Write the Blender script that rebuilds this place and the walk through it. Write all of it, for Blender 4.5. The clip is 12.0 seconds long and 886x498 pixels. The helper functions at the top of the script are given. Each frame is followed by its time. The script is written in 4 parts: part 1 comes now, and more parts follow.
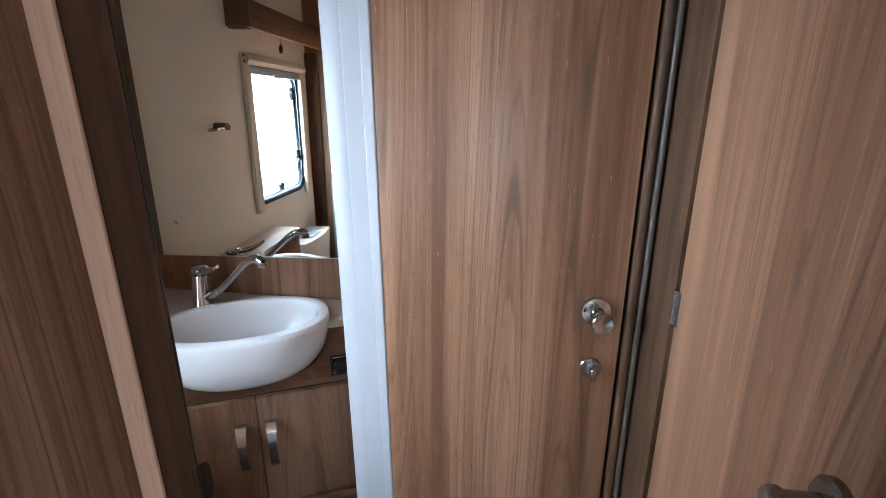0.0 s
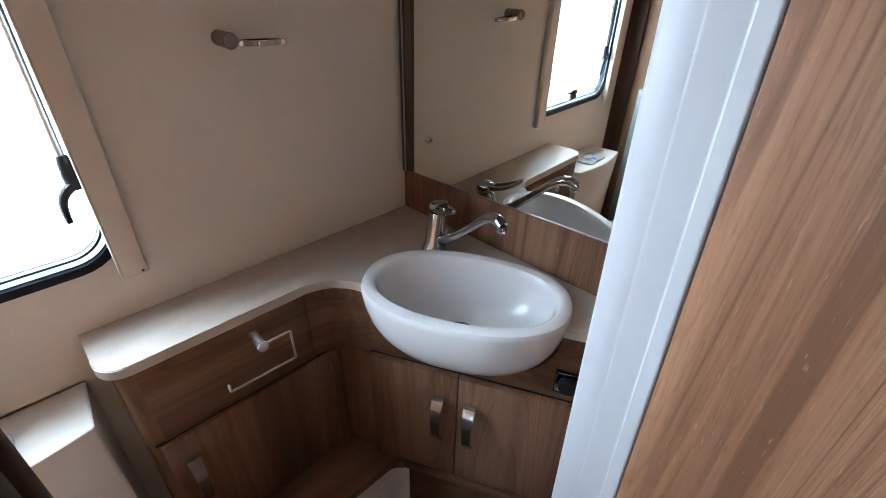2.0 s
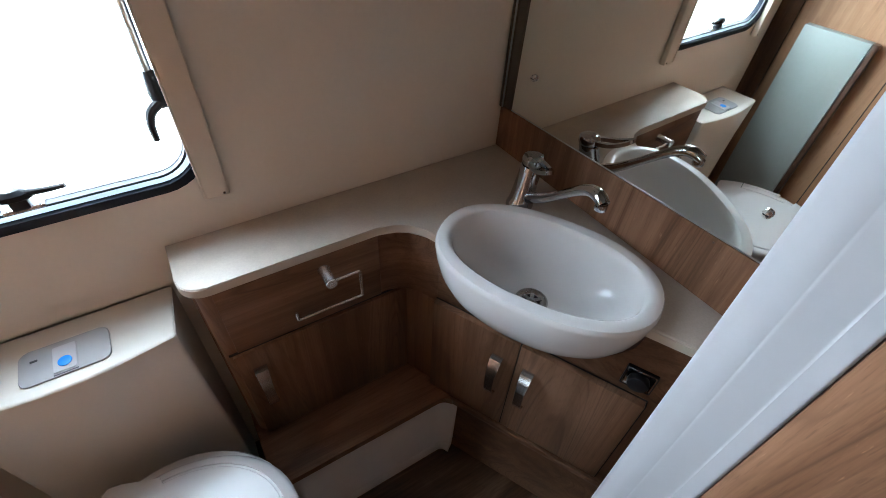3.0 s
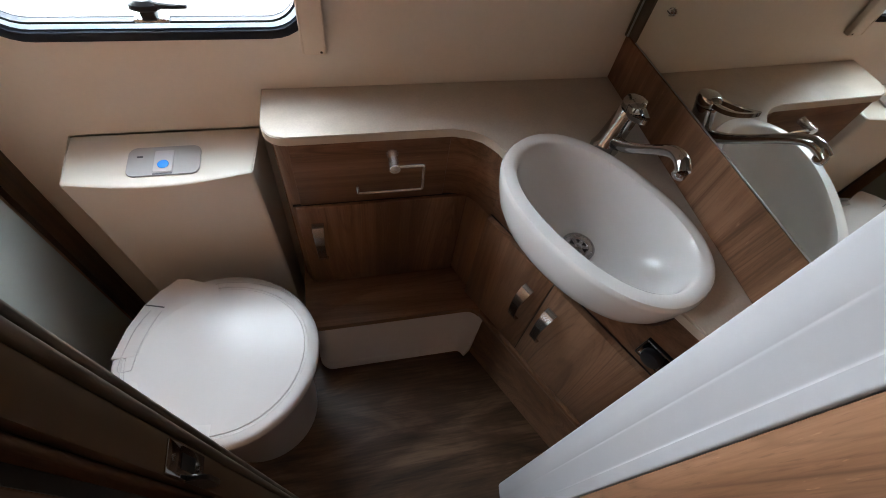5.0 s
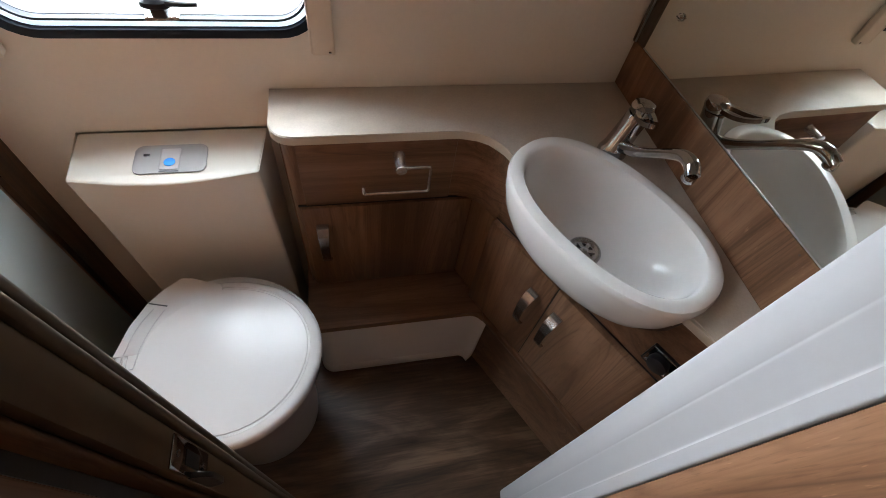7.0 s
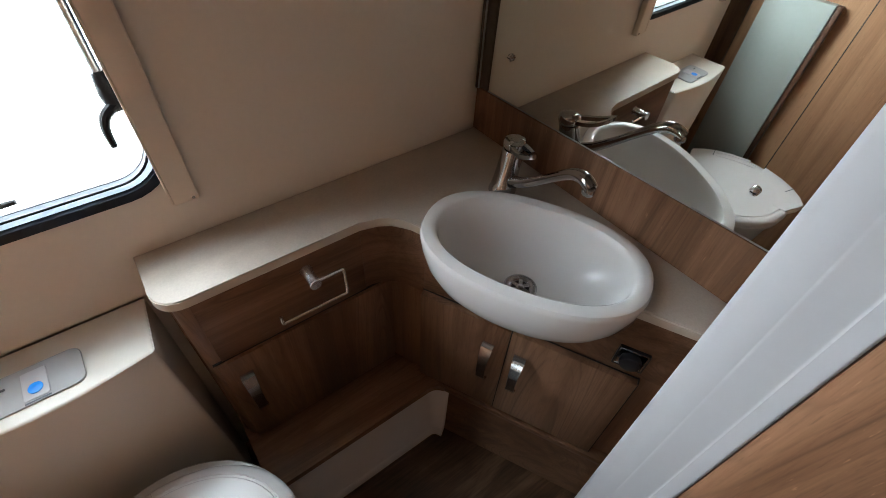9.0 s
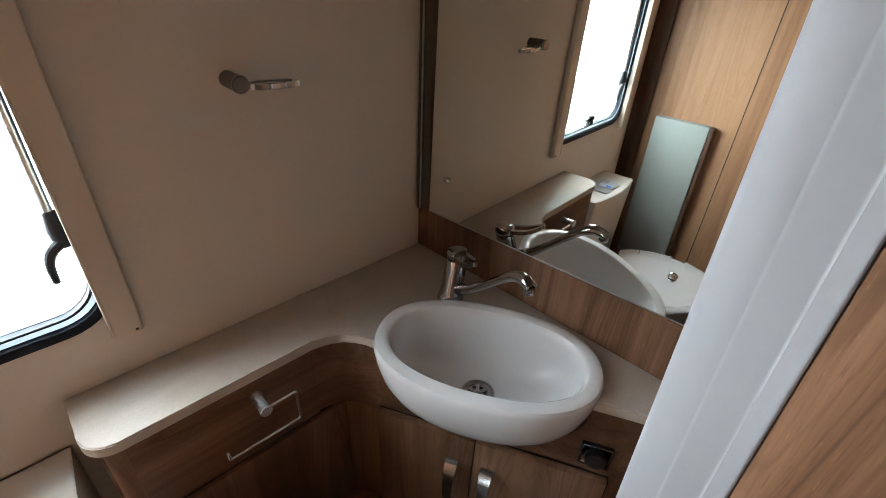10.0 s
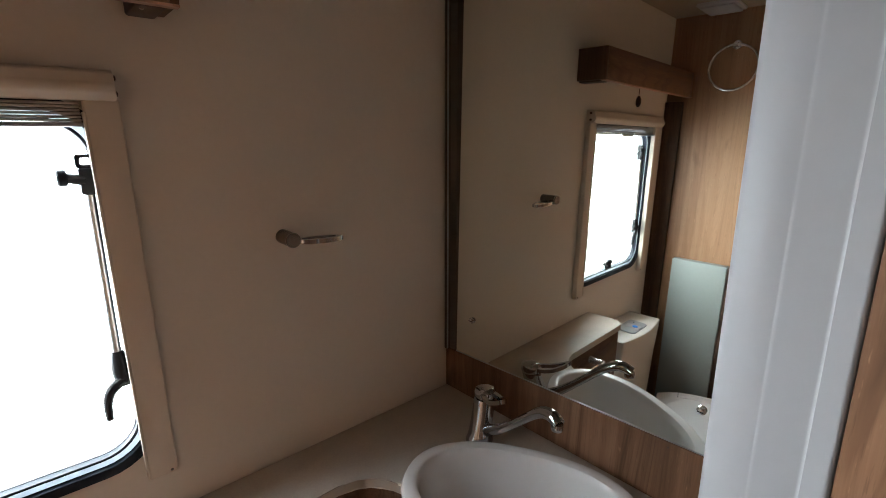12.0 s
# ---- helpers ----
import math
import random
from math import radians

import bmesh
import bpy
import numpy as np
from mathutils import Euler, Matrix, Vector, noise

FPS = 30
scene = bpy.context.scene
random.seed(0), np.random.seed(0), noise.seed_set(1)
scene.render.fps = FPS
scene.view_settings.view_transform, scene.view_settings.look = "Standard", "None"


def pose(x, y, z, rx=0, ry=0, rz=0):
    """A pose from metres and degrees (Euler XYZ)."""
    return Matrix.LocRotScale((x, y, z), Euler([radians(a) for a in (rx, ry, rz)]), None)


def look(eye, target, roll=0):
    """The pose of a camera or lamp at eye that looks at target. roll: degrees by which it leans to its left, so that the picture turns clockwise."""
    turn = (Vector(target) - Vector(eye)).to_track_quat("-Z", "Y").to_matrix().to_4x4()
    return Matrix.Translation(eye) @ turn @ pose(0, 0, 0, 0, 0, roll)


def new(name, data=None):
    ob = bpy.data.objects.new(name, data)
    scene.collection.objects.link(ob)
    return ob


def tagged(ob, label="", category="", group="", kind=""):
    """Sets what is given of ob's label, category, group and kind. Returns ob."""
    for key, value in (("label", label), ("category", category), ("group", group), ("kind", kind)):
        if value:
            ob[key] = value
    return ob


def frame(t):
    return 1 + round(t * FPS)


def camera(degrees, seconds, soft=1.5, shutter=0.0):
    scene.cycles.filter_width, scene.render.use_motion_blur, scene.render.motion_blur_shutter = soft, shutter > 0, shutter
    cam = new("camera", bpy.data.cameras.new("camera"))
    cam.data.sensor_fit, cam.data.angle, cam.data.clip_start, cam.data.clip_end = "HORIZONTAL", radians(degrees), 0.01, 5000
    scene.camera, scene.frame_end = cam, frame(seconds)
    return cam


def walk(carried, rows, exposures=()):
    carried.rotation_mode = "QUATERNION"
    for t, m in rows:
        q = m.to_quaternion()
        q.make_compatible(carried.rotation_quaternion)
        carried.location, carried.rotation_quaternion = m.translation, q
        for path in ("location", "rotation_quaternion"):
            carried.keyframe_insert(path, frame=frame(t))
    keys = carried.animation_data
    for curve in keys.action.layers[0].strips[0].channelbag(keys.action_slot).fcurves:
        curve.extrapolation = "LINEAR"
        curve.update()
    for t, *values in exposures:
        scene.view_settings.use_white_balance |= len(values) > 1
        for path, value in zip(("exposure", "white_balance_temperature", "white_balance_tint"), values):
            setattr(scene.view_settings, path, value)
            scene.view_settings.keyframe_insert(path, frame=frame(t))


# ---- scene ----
cam = camera(87.3, 12.0, soft=0.95)
PATH = [
    (0, (-0.096, 0.269, 1.407), (-0.415, 2.142, 0.784), 0.6),
    (0.5, (-0.15, 0.298, 1.397), (-0.482, 2.136, 0.681), 2.6),
    (1, (-0.183, 0.418, 1.373), (-0.706, 2.17, 0.563), 2.5),
    (1.5, (-0.238, 0.606, 1.38), (-1.211, 2.104, 0.481), 2.9),
    (2, (-0.276, 0.676, 1.43), (-1.476, 1.871, 0.365), 1.2),
    (2.5, (-0.35, 0.698, 1.458), (-1.535, 1.722, 0.214), 1.5),
    (3, (-0.383, 0.74, 1.47), (-1.567, 1.546, 0.073), 3.7),
    (3.5, (-0.372, 0.798, 1.483), (-1.557, 1.404, -0.01), 6.2),
    (3.7, (-0.365, 0.813, 1.485), (-1.526, 1.345, -0.055), 6.2),
    (5.3, (-0.339, 0.792, 1.484), (-1.381, 1.174, -0.179), 11.5),
    (5.5, (-0.335, 0.791, 1.482), (-1.388, 1.183, -0.173), 11.9),
    (6, (-0.338, 0.792, 1.483), (-1.399, 1.172, -0.169), 11.9),
    (6.5, (-0.342, 0.783, 1.482), (-1.405, 1.173, -0.167), 12.1),
    (6.7, (-0.340, 0.787, 1.478), (-1.409, 1.165, -0.170), 11.5),
    (8.3, (-0.406, 0.776, 1.472), (-1.448, 1.296, -0.154), 6.3),
    (8.5, (-0.419, 0.765, 1.472), (-1.458, 1.371, -0.126), 6.0),
    (9, (-0.428, 0.743, 1.474), (-1.486, 1.601, 0.01), 3.6),
    (9.5, (-0.414, 0.731, 1.477), (-1.517, 1.787, 0.185), 2.2),
    (10, (-0.396, 0.721, 1.482), (-1.582, 1.93, 0.419), 3.0),
    (10.5, (-0.365, 0.71, 1.49), (-1.705, 1.945, 0.666), 0.7),
    (11, (-0.354, 0.699, 1.49), (-1.758, 1.943, 0.796), 0.2),
    (11.5, (-0.339, 0.687, 1.492), (-1.793, 1.944, 0.939), -0.3),
    (12, (-0.34, 0.679, 1.492), (-1.801, 1.955, 1.007), 0.0),
]
walk(cam, [(t, look(eye, target, roll)) for t, eye, target, roll in PATH], exposures=[(0.0, 1.15, 5330, 1), (1.0, 1.06, 5400, 1), (1.5, 0.99, 5450, 2), (2.0, 0.92, 5480, 1), (2.5, 0.75, 5580, 1), (3.5, 0.45, 5780, 3), (5.5, 0.58, 6330, 5), (6.5, 0.65, 6330, 5), (9.5, 0.33, 6250, 3), (10.5, 0.38, 6300, 3), (12.0, 0.14, 6380, 4)])

# ---- light ----
world = bpy.data.worlds.new("overcast sky")
scene.world = world
world.use_nodes = True
wn = world.node_tree.nodes
sky = wn.new("ShaderNodeTexSky")
sky.sky_type, sky.sun_disc, sky.sun_elevation, sky.sun_rotation = "NISHITA", False, radians(40), radians(200)
wn["Background"].inputs["Strength"].default_value = 0.12
world.node_tree.links.new(sky.outputs["Color"], wn["Background"].inputs["Color"])


def lamp(name, kind, energy, color, m, size=0.0, size_y=0.0):
    data = bpy.data.lights.new(name, kind)
    data.energy, data.color = energy, color
    if kind == "AREA":
        data.shape, data.size, data.size_y = "RECTANGLE", size, size_y
    else:
        data.angle = radians(size)
    ob = new(name, data)
    ob.matrix_world = m
    return ob


lamp("sun", "SUN", 1.0, (1.0, 0.97, 0.92), look((-4, -2, 5), (0, 0, 0)), 12)
# daylight in the bathroom window and in an assumed, unseen lounge window behind the walker
lamp("window_daylight", "AREA", 262.0, (0.86, 0.93, 1.0), look((-1.85, 0.35, 1.76), (-1.18, 0.35, 1.56)), 3.4, 2.05)
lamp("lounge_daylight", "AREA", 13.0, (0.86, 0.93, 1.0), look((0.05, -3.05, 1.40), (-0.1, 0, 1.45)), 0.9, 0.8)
# fill from a made-up side opening, to brighten the passage's left wall
lamp("lounge_side_fill", "AREA", 22.0, (0.86, 0.93, 1.0), look((1.30, -2.1, 1.35), (-0.43, 0.3, 1.2)), 0.7, 0.8)

# ---- materials ----


class Mat:
    """A node material with short calls to add nodes."""

    def __init__(self, name, rough=0.5, metal=0.0, color=(0.8, 0.8, 0.8)):
        self.mat = bpy.data.materials.new(name)
        self.mat.use_nodes = True
        self.tree = self.mat.node_tree
        self.bsdf = self.tree.nodes["Principled BSDF"]
        self.bsdf.inputs["Roughness"].default_value = rough
        self.bsdf.inputs["Metallic"].default_value = metal
        self.bsdf.inputs["Base Color"].default_value = (*color, 1)

    def node(self, kind, **sets):
        n = self.tree.nodes.new(kind)
        for key, value in sets.items():
            n.inputs[key.replace("_", " ")].default_value = value
        return n

    def link(self, a, b):
        self.tree.links.new(a, b)

    def coords(self, scale=(1, 1, 1), shift=(0, 0, 0)):
        tc, mp = self.node("ShaderNodeTexCoord"), self.node("ShaderNodeMapping")
        mp.inputs["Scale"].default_value = scale
        mp.inputs["Location"].default_value = shift
        self.link(tc.outputs["Object"], mp.inputs["Vector"])
        return mp.outputs["Vector"]

    def noise(self, vec, scale=5.0, detail=4.0, rough=0.55, distort=0.0):
        n = self.node("ShaderNodeTexNoise", Scale=scale, Detail=detail, Roughness=rough, Distortion=distort)
        self.link(vec, n.inputs["Vector"])
        return n.outputs["Fac"]

    def ramp(self, fac, stops):
        n = self.tree.nodes.new("ShaderNodeValToRGB")
        while len(n.color_ramp.elements) < len(stops):
            n.color_ramp.elements.new(0.5)
        for el, (pos, col) in zip(n.color_ramp.elements, stops):
            el.position, el.color = pos, (*col, 1) if len(col) == 3 else col
        self.link(fac, n.inputs["Fac"])
        return n.outputs["Color"]

    def mix(self, fac, a, b, mode="MIX"):
        n = self.tree.nodes.new("ShaderNodeMix")
        n.data_type, n.blend_type = "RGBA", mode
        for socket, value in ((n.inputs[0], fac), (n.inputs[6], a), (n.inputs[7], b)):
            if isinstance(value, (int, float)):
                socket.default_value = value
            elif isinstance(value, tuple):
                socket.default_value = (*value, 1)
            else:
                self.link(value, socket)
        return n.outputs[2]

    def math(self, op, a, b):
        n = self.tree.nodes.new("ShaderNodeMath")
        n.operation = op
        for socket, value in zip(n.inputs, (a, b)):
            if isinstance(value, (int, float)):
                socket.default_value = value
            else:
                self.link(value, socket)
        return n.outputs[0]

    def color(self, out):
        self.link(out, self.bsdf.inputs["Base Color"])
        return self

    def rough(self, fac, low, high):
        n = self.node("ShaderNodeMapRange")
        n.inputs["To Min"].default_value, n.inputs["To Max"].default_value = low, high
        self.link(fac, n.inputs["Value"])
        self.link(n.outputs["Result"], self.bsdf.inputs["Roughness"])
        return self

    def bump(self, fac, strength=0.1, distance=0.002):
        n = self.node("ShaderNodeBump", Strength=strength, Distance=distance)
        self.link(fac, n.inputs["Height"])
        self.link(n.outputs["Normal"], self.bsdf.inputs["Normal"])
        return self


def wood(name, axis, light, mid, dark, seed=0.0, rough=0.42, lines=0.7, size=1.0, spec=0.26):
    """Laminate with long grain along an axis: soft broad streaks, flame shaped growth rings, thin dark lines and pores."""
    m = Mat(name, rough)
    along = "xyz".index(axis)

    def sc(across, length):
        v = [across / size] * 3
        v[along] = length / size
        return tuple(v)

    shift = (seed, seed * 0.7, seed * 1.3)
    broad = m.noise(m.coords(sc(7.0, 0.30), shift), 1.0, 3.0, 0.5, 0.5)
    streak = m.noise(m.coords(sc(30.0, 0.55), (seed + 7, seed, seed + 2)), 1.0, 3.0, 0.55, 0.7)
    fibre = m.noise(m.coords(sc(260.0, 9.0), shift), 1.0, 3.0, 0.7)
    # one stretched field carries both the shaded growth rings and the thin lines that run with them
    field = m.noise(m.coords(sc(5.0, 0.30), (seed + 3, seed, seed + 5)), 1.0, 0.0, 0.3, 0.0)
    ripple = m.noise(m.coords(sc(17.0, 0.42), (seed + 13, seed + 1, seed + 6)), 1.0, 1.0, 0.4, 0.15)
    wavy = m.math("ADD", field, m.math("ADD", m.math("MULTIPLY", ripple, 0.045), m.math("MULTIPLY", streak, 0.012)))
    saw = m.math("FRACT", m.math("MULTIPLY", wavy, 15.0), 0.0)
    ring = m.ramp(saw, [(0.0, (0.58, 0.58, 0.58)), (0.35, (0.54, 0.54, 0.54)), (0.85, (0.42, 0.42, 0.42)), (0.94, (0.40, 0.40, 0.40)), (1.0, (0.58, 0.58, 0.58))])
    tone = m.math("ADD", m.math("ADD", m.math("MULTIPLY", broad, 0.40), m.math("MULTIPLY", streak, 0.30)), m.math("ADD", m.math("MULTIPLY", fibre, 0.12), m.math("MULTIPLY", ring, 0.18)))
    base = m.ramp(tone, [(0.405, dark), (0.49, mid), (0.575, light)])
    rings = m.math("PINGPONG", m.math("MULTIPLY", wavy, 46.0), 1.0)
    thin = m.ramp(rings, [(0.0, (1, 1, 1)), (0.06, (0.7, 0.7, 0.7)), (0.18, (0, 0, 0))])
    where = m.ramp(m.noise(m.coords(sc(11.0, 0.55), (seed + 9, seed + 2, seed)), 1.0, 3.0, 0.65), [(0.42, (0, 0, 0)), (0.58, (1, 1, 1))])
    pores = m.ramp(m.noise(m.coords(sc(380.0, 26.0), shift), 1.0, 2.0, 0.6), [(0.30, (1, 1, 1)), (0.40, (0, 0, 0))])
    broken = m.math("MULTIPLY", m.math("MULTIPLY", thin, where), m.math("ADD", m.math("MULTIPLY", fibre, 1.0), 0.5))
    col = m.mix(m.math("MULTIPLY", broken, lines), base, tuple(c * 0.45 for c in dark))
    close = m.ramp(m.math("PINGPONG", m.math("MULTIPLY", m.math("ADD", wavy, m.math("MULTIPLY", fibre, 0.004)), 150.0), 1.0), [(0.0, (1, 1, 1)), (0.30, (0, 0, 0))])
    col = m.mix(m.math("MULTIPLY", m.math("MULTIPLY", close, where), lines * 0.8), col, tuple(c * 0.6 for c in dark))
    col = m.mix(m.math("MULTIPLY", pores, 0.32), col, tuple(c * 0.6 for c in dark))
    flecks = m.ramp(m.noise(m.coords(sc(240.0, 30.0), (seed + 31, seed, seed + 8)), 1.0, 2.0, 0.6), [(0.68, (0, 0, 0)), (0.76, (1, 1, 1))])
    col = m.mix(m.math("MULTIPLY", flecks, 0.45), col, tuple(min(1.0, c * 1.45) for c in light))
    # small dark eyes and short flecks here and there
    knots = m.ramp(m.noise(m.coords(sc(14.0, 3.6), (seed + 21, seed, seed + 4)), 1.0, 2.0, 0.6), [(0.70, (0, 0, 0)), (0.76, (1, 1, 1))])
    col = m.mix(m.math("MULTIPLY", knots, 0.45), col, tuple(c * 0.6 for c in dark))
    m.color(col).rough(streak, rough - 0.06, rough + 0.12).bump(m.math("ADD", fibre, m.math("MULTIPLY", thin, -0.6)), 0.14, 0.0006)
    m.bsdf.inputs["Specular IOR Level"].default_value = spec
    return m.mat


def plain(name, color, rough, metal=0.0, grain=60.0, vary=0.06, relief=0.05, spec=0.5, coat=0.0, worn=0.15):
    m = Mat(name, rough, metal, color)
    fine, large = m.noise(m.coords(), grain, 3.0), m.noise(m.coords(), grain / 14, 3.0)
    both = m.math("ADD", m.math("MULTIPLY", fine, 0.5), m.math("MULTIPLY", large, 0.5))
    m.color(m.ramp(both, [(0.3, tuple(c * (1 - vary) for c in color)), (0.7, tuple(min(1, c * (1 + vary)) for c in color))]))
    m.rough(both, max(0.02, rough * (1 - worn)), min(1, rough * (1 + worn)))
    if relief:
        m.bump(fine, relief, 0.0008)
    m.bsdf.inputs["Specular IOR Level"].default_value = spec
    m.bsdf.inputs["Coat Weight"].default_value = coat
    return m.mat


LIGHT, MID, DARK = (0.352, 0.187, 0.108), (0.240, 0.119, 0.064), (0.138, 0.063, 0.032)
WOOD = wood("walnut laminate", "z", *[tuple(c * 1.14 for c in tone) for tone in (LIGHT, MID, DARK)], 3.7, rough=0.36, lines=0.5, spec=0.45)
WOOD_B = wood("walnut laminate second", "z", LIGHT, MID, DARK, 5.3, lines=0.5)
WOOD_C = wood("walnut laminate third", "z", LIGHT, MID, DARK, 11.7, lines=0.55)
_vinyl = Mat("dark plank vinyl", 0.33)
_figure = _vinyl.noise(_vinyl.coords((9.0, 2.2, 9.0), (4.4, 1.0, 0.0)), 1.0, 4.0, 0.6, 1.2)
_grain = _vinyl.noise(_vinyl.coords((150.0, 6.0, 150.0)), 1.0, 3.0, 0.7)
_stain = _vinyl.noise(_vinyl.coords(), 3.0, 3.0, 0.6, 0.5)
_sum = _vinyl.math("ADD", _vinyl.math("MULTIPLY", _figure, 0.72), _vinyl.math("MULTIPLY", _grain, 0.28))
_brown = _vinyl.ramp(_sum, [(0.38, (0.042, 0.022, 0.012)), (0.50, (0.093, 0.052, 0.029)), (0.64, (0.200, 0.120, 0.071))])
_vinyl.color(_brown).rough(_stain, 0.24, 0.44).bump(_grain, 0.10, 0.0006)
FLOORW = _vinyl.mat
# the doors' laminate with calmer grain, the washroom's shade darkened into its tones
CALM_SHADED = (0.226, 0.125, 0.075), (0.157, 0.082, 0.046), (0.096, 0.048, 0.026)
CAB = wood("walnut laminate cupboard", "z", *CALM_SHADED, 14.2, lines=0.45)
SPLASH = wood("walnut laminate splashback", "z", *[tuple(c * 1.3 for c in tone) for tone in CALM_SHADED], 27.4, lines=0.4)
CAB_D = wood("walnut laminate cupboard second", "z", *CALM_SHADED, 23.9, lines=0.5)
CAB_X = wood("walnut laminate cupboard lengthwise", "x", *CALM_SHADED, 2.1, lines=0.4)
CAB_Y = wood("walnut laminate cupboard crosswise", "y", *CALM_SHADED, 7.9, lines=0.4)
SIDEW = wood("tan walnut wallboard", "z", (0.345, 0.196, 0.113), (0.285, 0.154, 0.086), (0.215, 0.112, 0.061), 17.3, lines=0.18)
PALE = wood("pale walnut edging", "z", (0.52, 0.300, 0.200), (0.44, 0.240, 0.155), (0.34, 0.172, 0.108), 3.3, lines=0.3)
FRAMEW = wood("dark walnut frame", "z", (0.130, 0.067, 0.036), (0.086, 0.042, 0.021), (0.046, 0.022, 0.011), 8.8, rough=0.5, lines=0.4)
CREAM = plain("cream wallboard", (0.75, 0.685, 0.605), 0.62, grain=90, vary=0.025, relief=0.06)
# pale ceiling board; the shade overhead is put into this darker beige
CEILM = plain("shade-darkened ceiling board", (0.36, 0.30, 0.24), 0.65, grain=90, vary=0.03, relief=0.06)
CREAM_TRIM = plain("cream blind plastic", (0.72, 0.63, 0.53), 0.5, grain=120, vary=0.02, relief=0.02)
COUNTER = plain("beige stone laminate", (0.48, 0.42, 0.36), 0.40, grain=260, vary=0.09, relief=0.04, spec=0.2)
EDGE = plain("beige edge banding", (0.53, 0.46, 0.385), 0.45, grain=200, vary=0.04, relief=0.0)
WHITE = plain("white plastic", (0.485, 0.475, 0.495), 0.46, grain=40, vary=0.02, relief=0.0)
GEL = plain("white glossy basin", (0.76, 0.75, 0.75), 0.15, grain=30, vary=0.012, relief=0.0, spec=0.42, worn=0.05)
LIDW = plain("white toilet plastic", (0.52, 0.507, 0.507), 0.24, grain=30, vary=0.012, relief=0.0, spec=0.38, worn=0.03)
IVORY = plain("ivory cistern plastic", (0.67, 0.625, 0.565), 0.36, grain=200, vary=0.02, relief=0.04)
GREYP = plain("grey fitting plastic", (0.36, 0.355, 0.36), 0.4, grain=60, vary=0.03, relief=0.0)
GREYBOARD = plain("grey green laminate", (0.29, 0.315, 0.30), 0.42, grain=80, vary=0.03, relief=0.03)
OLIVE = plain("olive rubber profile", (0.082, 0.062, 0.044), 0.5, grain=80, vary=0.05, relief=0.0)
GROOVE = plain("dark gap", (0.012, 0.01, 0.009), 0.7, grain=50, vary=0.1, relief=0.0)
LINING = plain("dark brown lining foil", (0.078, 0.048, 0.026), 0.5, grain=80, vary=0.12, relief=0.02, spec=0.18)
BLACK = plain("black rubber", (0.009, 0.013, 0.024), 0.45, grain=60, vary=0.1, relief=0.02, spec=0.3)
BLACKP = plain("black plastic", (0.011, 0.011, 0.014), 0.4, grain=60, vary=0.1, relief=0.02, spec=0.35)
CHROME = plain("chrome", (0.50, 0.51, 0.53), 0.07, 1.0, grain=30, vary=0.02, relief=0.0)
SILVER = plain("bright satin silver", (0.80, 0.81, 0.83), 0.22, 1.0, grain=160, vary=0.03, relief=0.0)
STEEL = plain("brushed steel", (0.52, 0.52, 0.53), 0.26, 1.0, grain=240, vary=0.06, relief=0.02)
POLISHED = plain("polished steel", (0.60, 0.60, 0.61), 0.13, 1.0, grain=60, vary=0.03, relief=0.0)
SATIN = plain("satin chromed plastic", (0.76, 0.77, 0.79), 0.26, 0.85, grain=60, vary=0.03, relief=0.0)
DARKSTEEL = plain("dark steel", (0.24, 0.24, 0.245), 0.24, 1.0, grain=160, vary=0.05, relief=0.0)
GUNMETAL = plain("satin handle metal", (0.46, 0.45, 0.445), 0.25, 1.0, grain=120, vary=0.06, relief=0.0)
_clear = Mat("pale window plastic clear", 0.3, 0.0, (0.70, 0.74, 0.78))
_thin = _clear.tree.nodes.new("ShaderNodeBsdfTranslucent")
_thin.inputs["Color"].default_value = (0.80, 0.86, 0.92, 1)
_both = _clear.tree.nodes.new("ShaderNodeMixShader")
_both.inputs["Fac"].default_value = 0.68
_clear.link(_clear.bsdf.outputs["BSDF"], _both.inputs[1])
_clear.link(_thin.outputs["BSDF"], _both.inputs[2])
_clear.link(_both.outputs["Shader"], _clear.tree.nodes["Material Output"].inputs["Surface"])
PALEFRAME = _clear.mat
GUNMETAL_D = plain("blackened metal", (0.035, 0.033, 0.033), 0.35, 1.0, grain=120, vary=0.06, relief=0.0)
ALU = plain("aluminium rail", (0.58, 0.59, 0.60), 0.32, 1.0, grain=120, vary=0.04, relief=0.0)
BLUE = plain("blue button", (0.012, 0.28, 0.88), 0.35, grain=60, vary=0.03, relief=0.0)
INK = plain("grey print", (0.06, 0.06, 0.07), 0.5, grain=60, vary=0.05, relief=0.0)
BROWNP = plain("brown plastic", (0.07, 0.035, 0.022), 0.4, grain=60, vary=0.05, relief=0.0)
FABRIC = plain("pleated blind fabric", (0.42, 0.40, 0.37), 0.8, grain=300, vary=0.08, relief=0.1)
SKIRT = plain("white floor tray plastic", (0.80, 0.80, 0.81), 0.35, grain=50, vary=0.02, relief=0.01)
MIRROR = Mat("silvered mirror", 0.015, 1.0, (0.892, 0.917, 0.868)).mat
_glass = Mat("acrylic pane", 0.03, 0.0, (0.97, 0.98, 1.0))
_glass.bsdf.inputs["Transmission Weight"].default_value = 1.0
_glass.bsdf.inputs["IOR"].default_value = 1.05
GLASS = _glass.mat
_sky = Mat("white sky backdrop", 1.0)
_sky.bsdf.inputs["Emission Color"].default_value = (0.93, 0.97, 1.0, 1)
_sky.bsdf.inputs["Emission Strength"].default_value = 1.6
SKYGLOW = _sky.mat

# ---- mesh helpers ----


